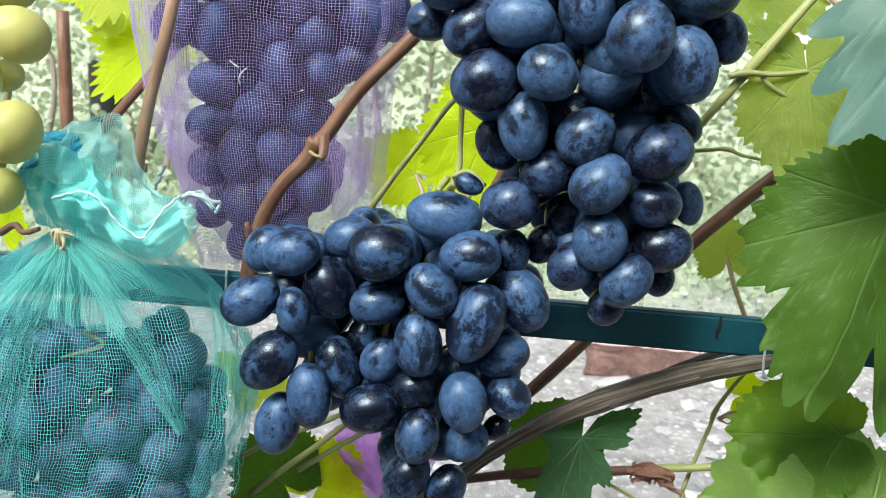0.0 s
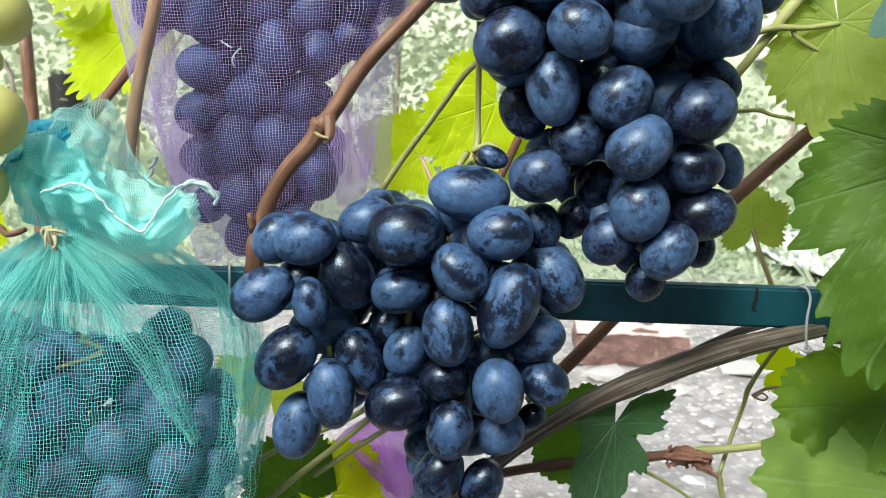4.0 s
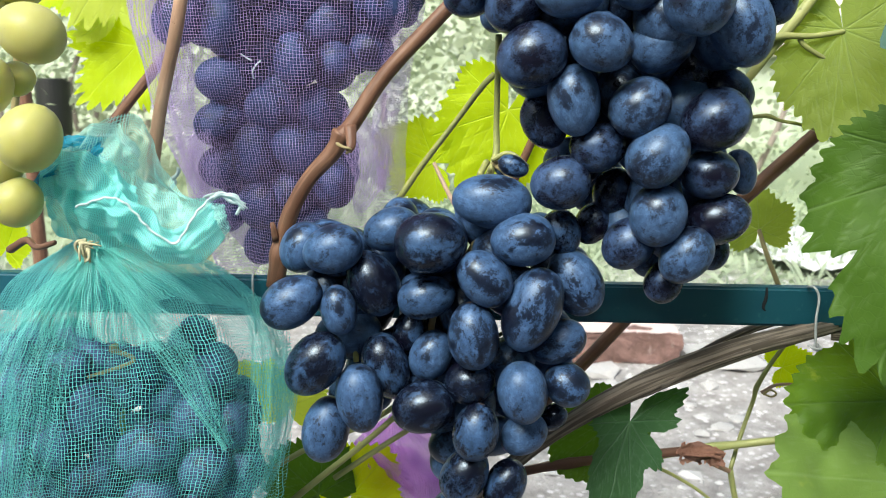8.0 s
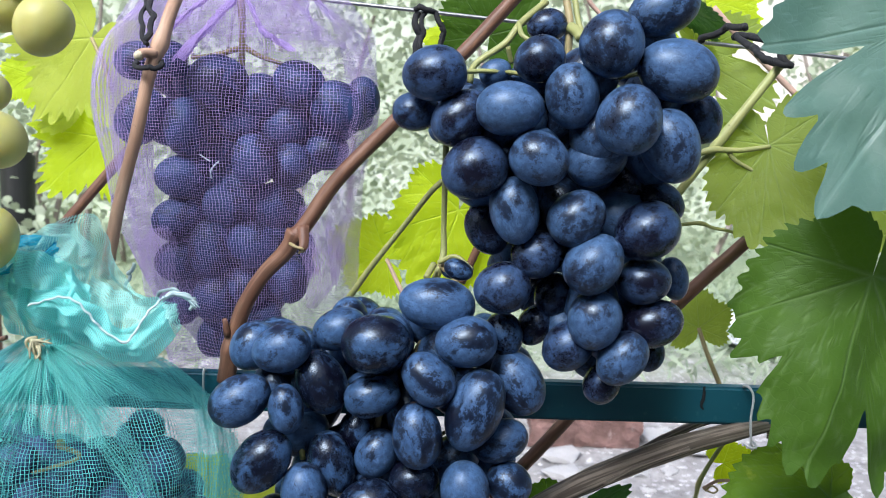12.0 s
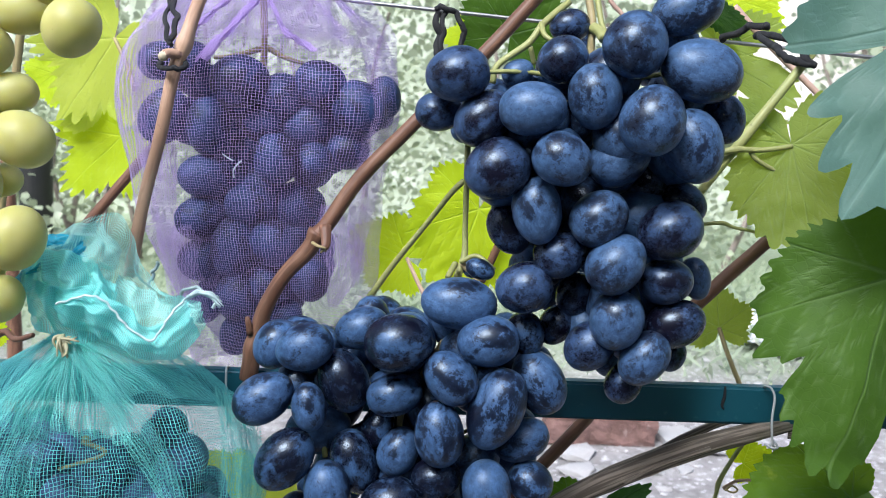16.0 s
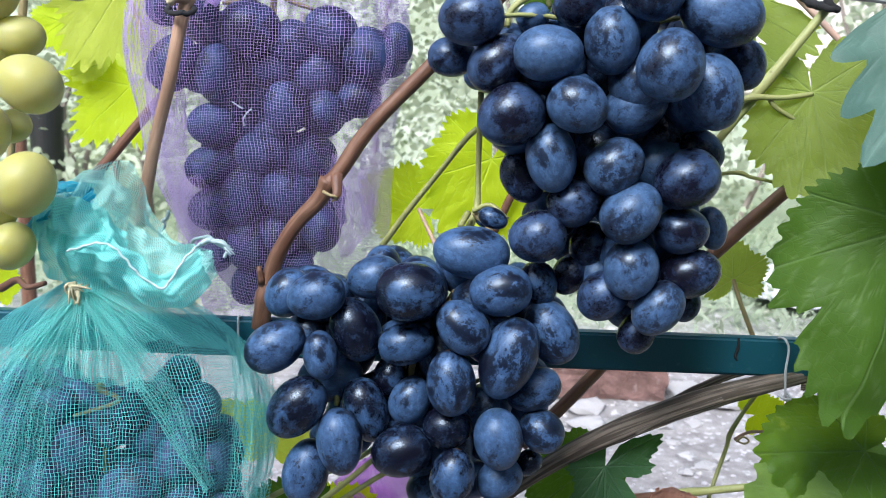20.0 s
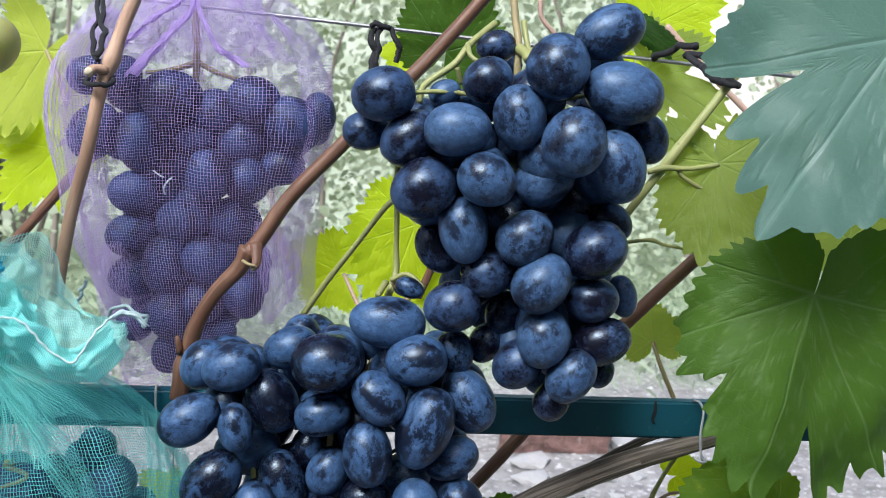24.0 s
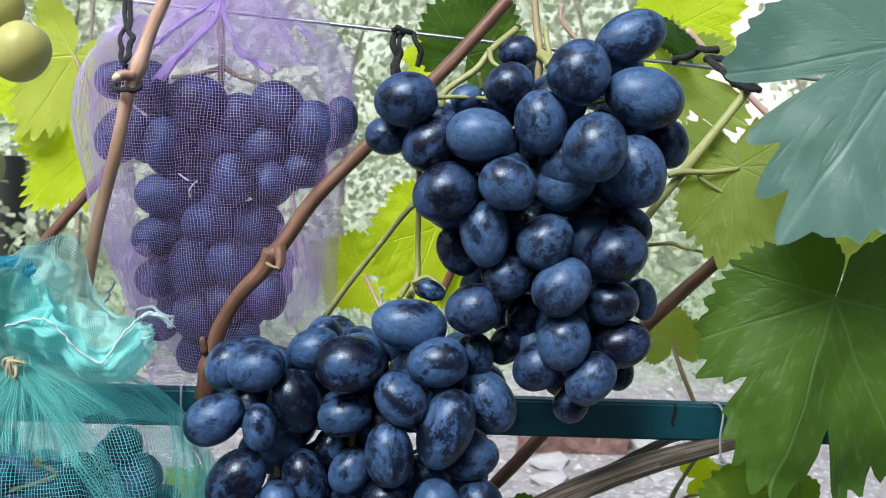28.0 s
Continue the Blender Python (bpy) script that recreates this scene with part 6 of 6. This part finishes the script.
sheet("ruffle", NET_MINT, [(-0.1620, 0.3440, 0.5480), (-0.1480, 0.3490, 0.5420), (-0.1330, 0.3470, 0.5430), (-0.1180, 0.3440, 0.5480), (-0.0980, 0.3400, 0.5470)], [(-0.1630, 0.3420, 0.5660), (-0.1550, 0.3480, 0.5800), (-0.1440, 0.3520, 0.5880), (-0.1290, 0.3500, 0.5880), (-0.1240, 0.3460, 0.5760), (-0.1160, 0.3430, 0.5630), (-0.0960, 0.3390, 0.5560)], -0.006, 1.0, (0.12, 0.06), 0.0034, 5.0)
sheet("ruffle", NET_DENSE, [(-0.1600, 0.3400, 0.5470), (-0.1500, 0.3380, 0.5400), (-0.1420, 0.3370, 0.5390), (-0.1320, 0.3380, 0.5420), (-0.1220, 0.3380, 0.5480)], [(-0.1620, 0.3340, 0.5660), (-0.1560, 0.3300, 0.5760), (-0.1460, 0.3270, 0.5770), (-0.1340, 0.3280, 0.5750), (-0.1250, 0.3310, 0.5640)], 0.008, 2.0, (0.1, 0.05), 0.0036, 4.0)
sheet("ruffle", NET_MINT, [(-0.1600, 0.3350, 0.5600), (-0.1480, 0.3300, 0.5660), (-0.1380, 0.3290, 0.5650), (-0.1280, 0.3320, 0.5620)], [(-0.1540, 0.3380, 0.5800), (-0.1440, 0.3360, 0.5860), (-0.1320, 0.3360, 0.5870), (-0.1250, 0.3380, 0.5760)], 0.004, 9.0, (0.07, 0.04), 0.0034, 3.0)
sheet("ruffle", NET_DENSE, [(-0.1570, 0.3380, 0.5610), (-0.1500, 0.3330, 0.5510), (-0.1390, 0.3280, 0.5460), (-0.1280, 0.3260, 0.5430), (-0.1150, 0.3250, 0.5370), (-0.1020, 0.3270, 0.5360), (-0.0930, 0.3310, 0.5450)], [(-0.1530, 0.3260, 0.5680), (-0.1420, 0.3220, 0.5640), (-0.1310, 0.3200, 0.5650), (-0.1220, 0.3210, 0.5600), (-0.1130, 0.3230, 0.5510), (-0.1040, 0.3240, 0.5520), (-0.0960, 0.3290, 0.5590)], 0.005, 3.0, (0.12, 0.032), 0.0024, 5.0)
sheet("ruffle", NET_MINT, [(-0.1260, 0.3300, 0.5440), (-0.1140, 0.3290, 0.5380), (-0.1020, 0.3310, 0.5370), (-0.0920, 0.3350, 0.5470)], [(-0.1270, 0.3360, 0.5680), (-0.1180, 0.3370, 0.5620), (-0.1060, 0.3370, 0.5590), (-0.0940, 0.3370, 0.5570)], 0.002, 12.0, (0.07, 0.03), 0.002, 3.0)
sheet("selvedge", NET_BLUE, [(-0.1550, 0.3330, 0.5780), (-0.1470, 0.3310, 0.5770), (-0.1390, 0.3310, 0.5790)], [(-0.1560, 0.3350, 0.5820), (-0.1470, 0.3340, 0.5830), (-0.1370, 0.3330, 0.5820)], 0.001, 5.0, (0.03, 0.008), 0.001, 2.0)
sheet("selvedge", NET_BLUE, [(-0.1580, 0.3290, 0.5680), (-0.1500, 0.3270, 0.5690), (-0.1420, 0.3270, 0.5710), (-0.1360, 0.3290, 0.5740)], [(-0.1590, 0.3310, 0.5700), (-0.1520, 0.3290, 0.5730), (-0.1430, 0.3290, 0.5760), (-0.1380, 0.3320, 0.5820)], 0.001, 6.0, (0.03, 0.006), 0.0012, 2.0)
sheet("selvedge", NET_BLUE, [(-0.1640, 0.3290, 0.5660), (-0.1610, 0.3280, 0.5630), (-0.1600, 0.3310, 0.5590)], [(-0.1570, 0.3320, 0.5740), (-0.1570, 0.3300, 0.5700), (-0.1570, 0.3310, 0.5630)], 0.001, 7.0, (0.02, 0.01), 0.0014, 2.0)
kr = random.Random(8)
for i in range(14):
    a = Vector((-0.1450, 0.3270, 0.5425))
    d = Vector((kr.uniform(-0.004, 0.009), kr.uniform(-0.003, 0.001), kr.uniform(-0.009, 0.003)))
    bend = Vector((kr.uniform(-0.002, 0.002), -0.001, kr.uniform(-0.001, 0.002)))
    hang("twine", tube([a - d * 0.3, a + bend, a + d * 0.6 + bend, a + d], [0.0006, 0.0007, 0.0003], TWINE, "twine", 6, 4, 0.4), teal, "frayed straw-coloured twine" if i == 0 else "")
yarn("drawstring", [(-0.1434, 0.3180, 0.5582), (-0.1362, 0.3165, 0.5606), (-0.1301, 0.3160, 0.5620), (-0.1245, 0.3160, 0.5603), (-0.1201, 0.3165, 0.5553), (-0.1162, 0.3175, 0.5502), (-0.1081, 0.3180, 0.5451), (-0.1036, 0.3185, 0.5500), (-0.0999, 0.3200, 0.5562), (-0.0965, 0.3240, 0.5602), (-0.0980, 0.3330, 0.5600)], 0.0006, CORD, teal, "white drawstring", 26)

tr = random.Random(4)
for i in range(7):
    j = [Vector((tr.uniform(-1, 1), tr.uniform(-1, 1), tr.uniform(-1, 1))) * 0.0012 for _ in range(4)]
    pts = [Vector(p) + q * (k * 0.4 + 0.2) for k, (p, q) in enumerate(zip(((-0.0985, 0.3330, 0.5590), (-0.0965, 0.3380, 0.5604), (-0.0920, 0.3410, 0.5590), (-0.0880, 0.3420, 0.5550)), j))]
    hang("tassel", tube(pts, [0.0008, 0.0007, 0.0003], CORD, "tassel", 6, 6, 0.4), teal, "frayed white cord end" if i == 0 else "")

# ---- the violet bag lower down ----
violet = thing("net_bag", (-0.0260, 0.4600, 0.4160), "violet net bag low behind the bunches", "net bag", "net bags")
hang("net", hanging_bag("net", NET_VIOLET, [(-0.0400, 0.4550, 0.4230), (-0.0350, 0.4550, 0.4130), (-0.0300, 0.4550, 0.4010), (-0.0270, 0.4550, 0.3780), (-0.0230, 0.4550, 0.3370), (-0.0230, 0.4550, 0.3020)], [0.0040, 0.0190, 0.0250, 0.0210, 0.0232, 0.0087], [0.006, 0.018, 0.024, 0.022, 0.024, 0.01], 4, 0.42, 11.0, 120, 70, (0.2, 0.13)), violet)
hang("net_fold", hanging_bag("net_fold", NET_VIOLET, [(-0.0520, 0.4480, 0.4110), (-0.0420, 0.4440, 0.4060), (-0.0300, 0.4420, 0.3980), (-0.0210, 0.4420, 0.3850)], [0.0030, 0.0090, 0.0140, 0.0080], [0.004, 0.009, 0.012, 0.008], 3, 0.5, 15.0, 80, 40, (0.1, 0.05)), violet, "crumpled fold of violet net")
violet2 = thing("net_bag", (0.2720, 0.4600, 0.4310), "violet net bag low behind the leaves", "net bag", "net bags")
hang("net", hanging_bag("net", NET_PURPLE, [(0.2820, 0.4550, 0.4360), (0.2840, 0.4550, 0.4230), (0.2870, 0.4550, 0.3990), (0.2900, 0.4550, 0.3650)], [0.0087, 0.0203, 0.0232, 0.0087], [0.012, 0.02, 0.024, 0.01], 7, 0.2, 13.0, 90, 50, (0.14, 0.1)), violet2)
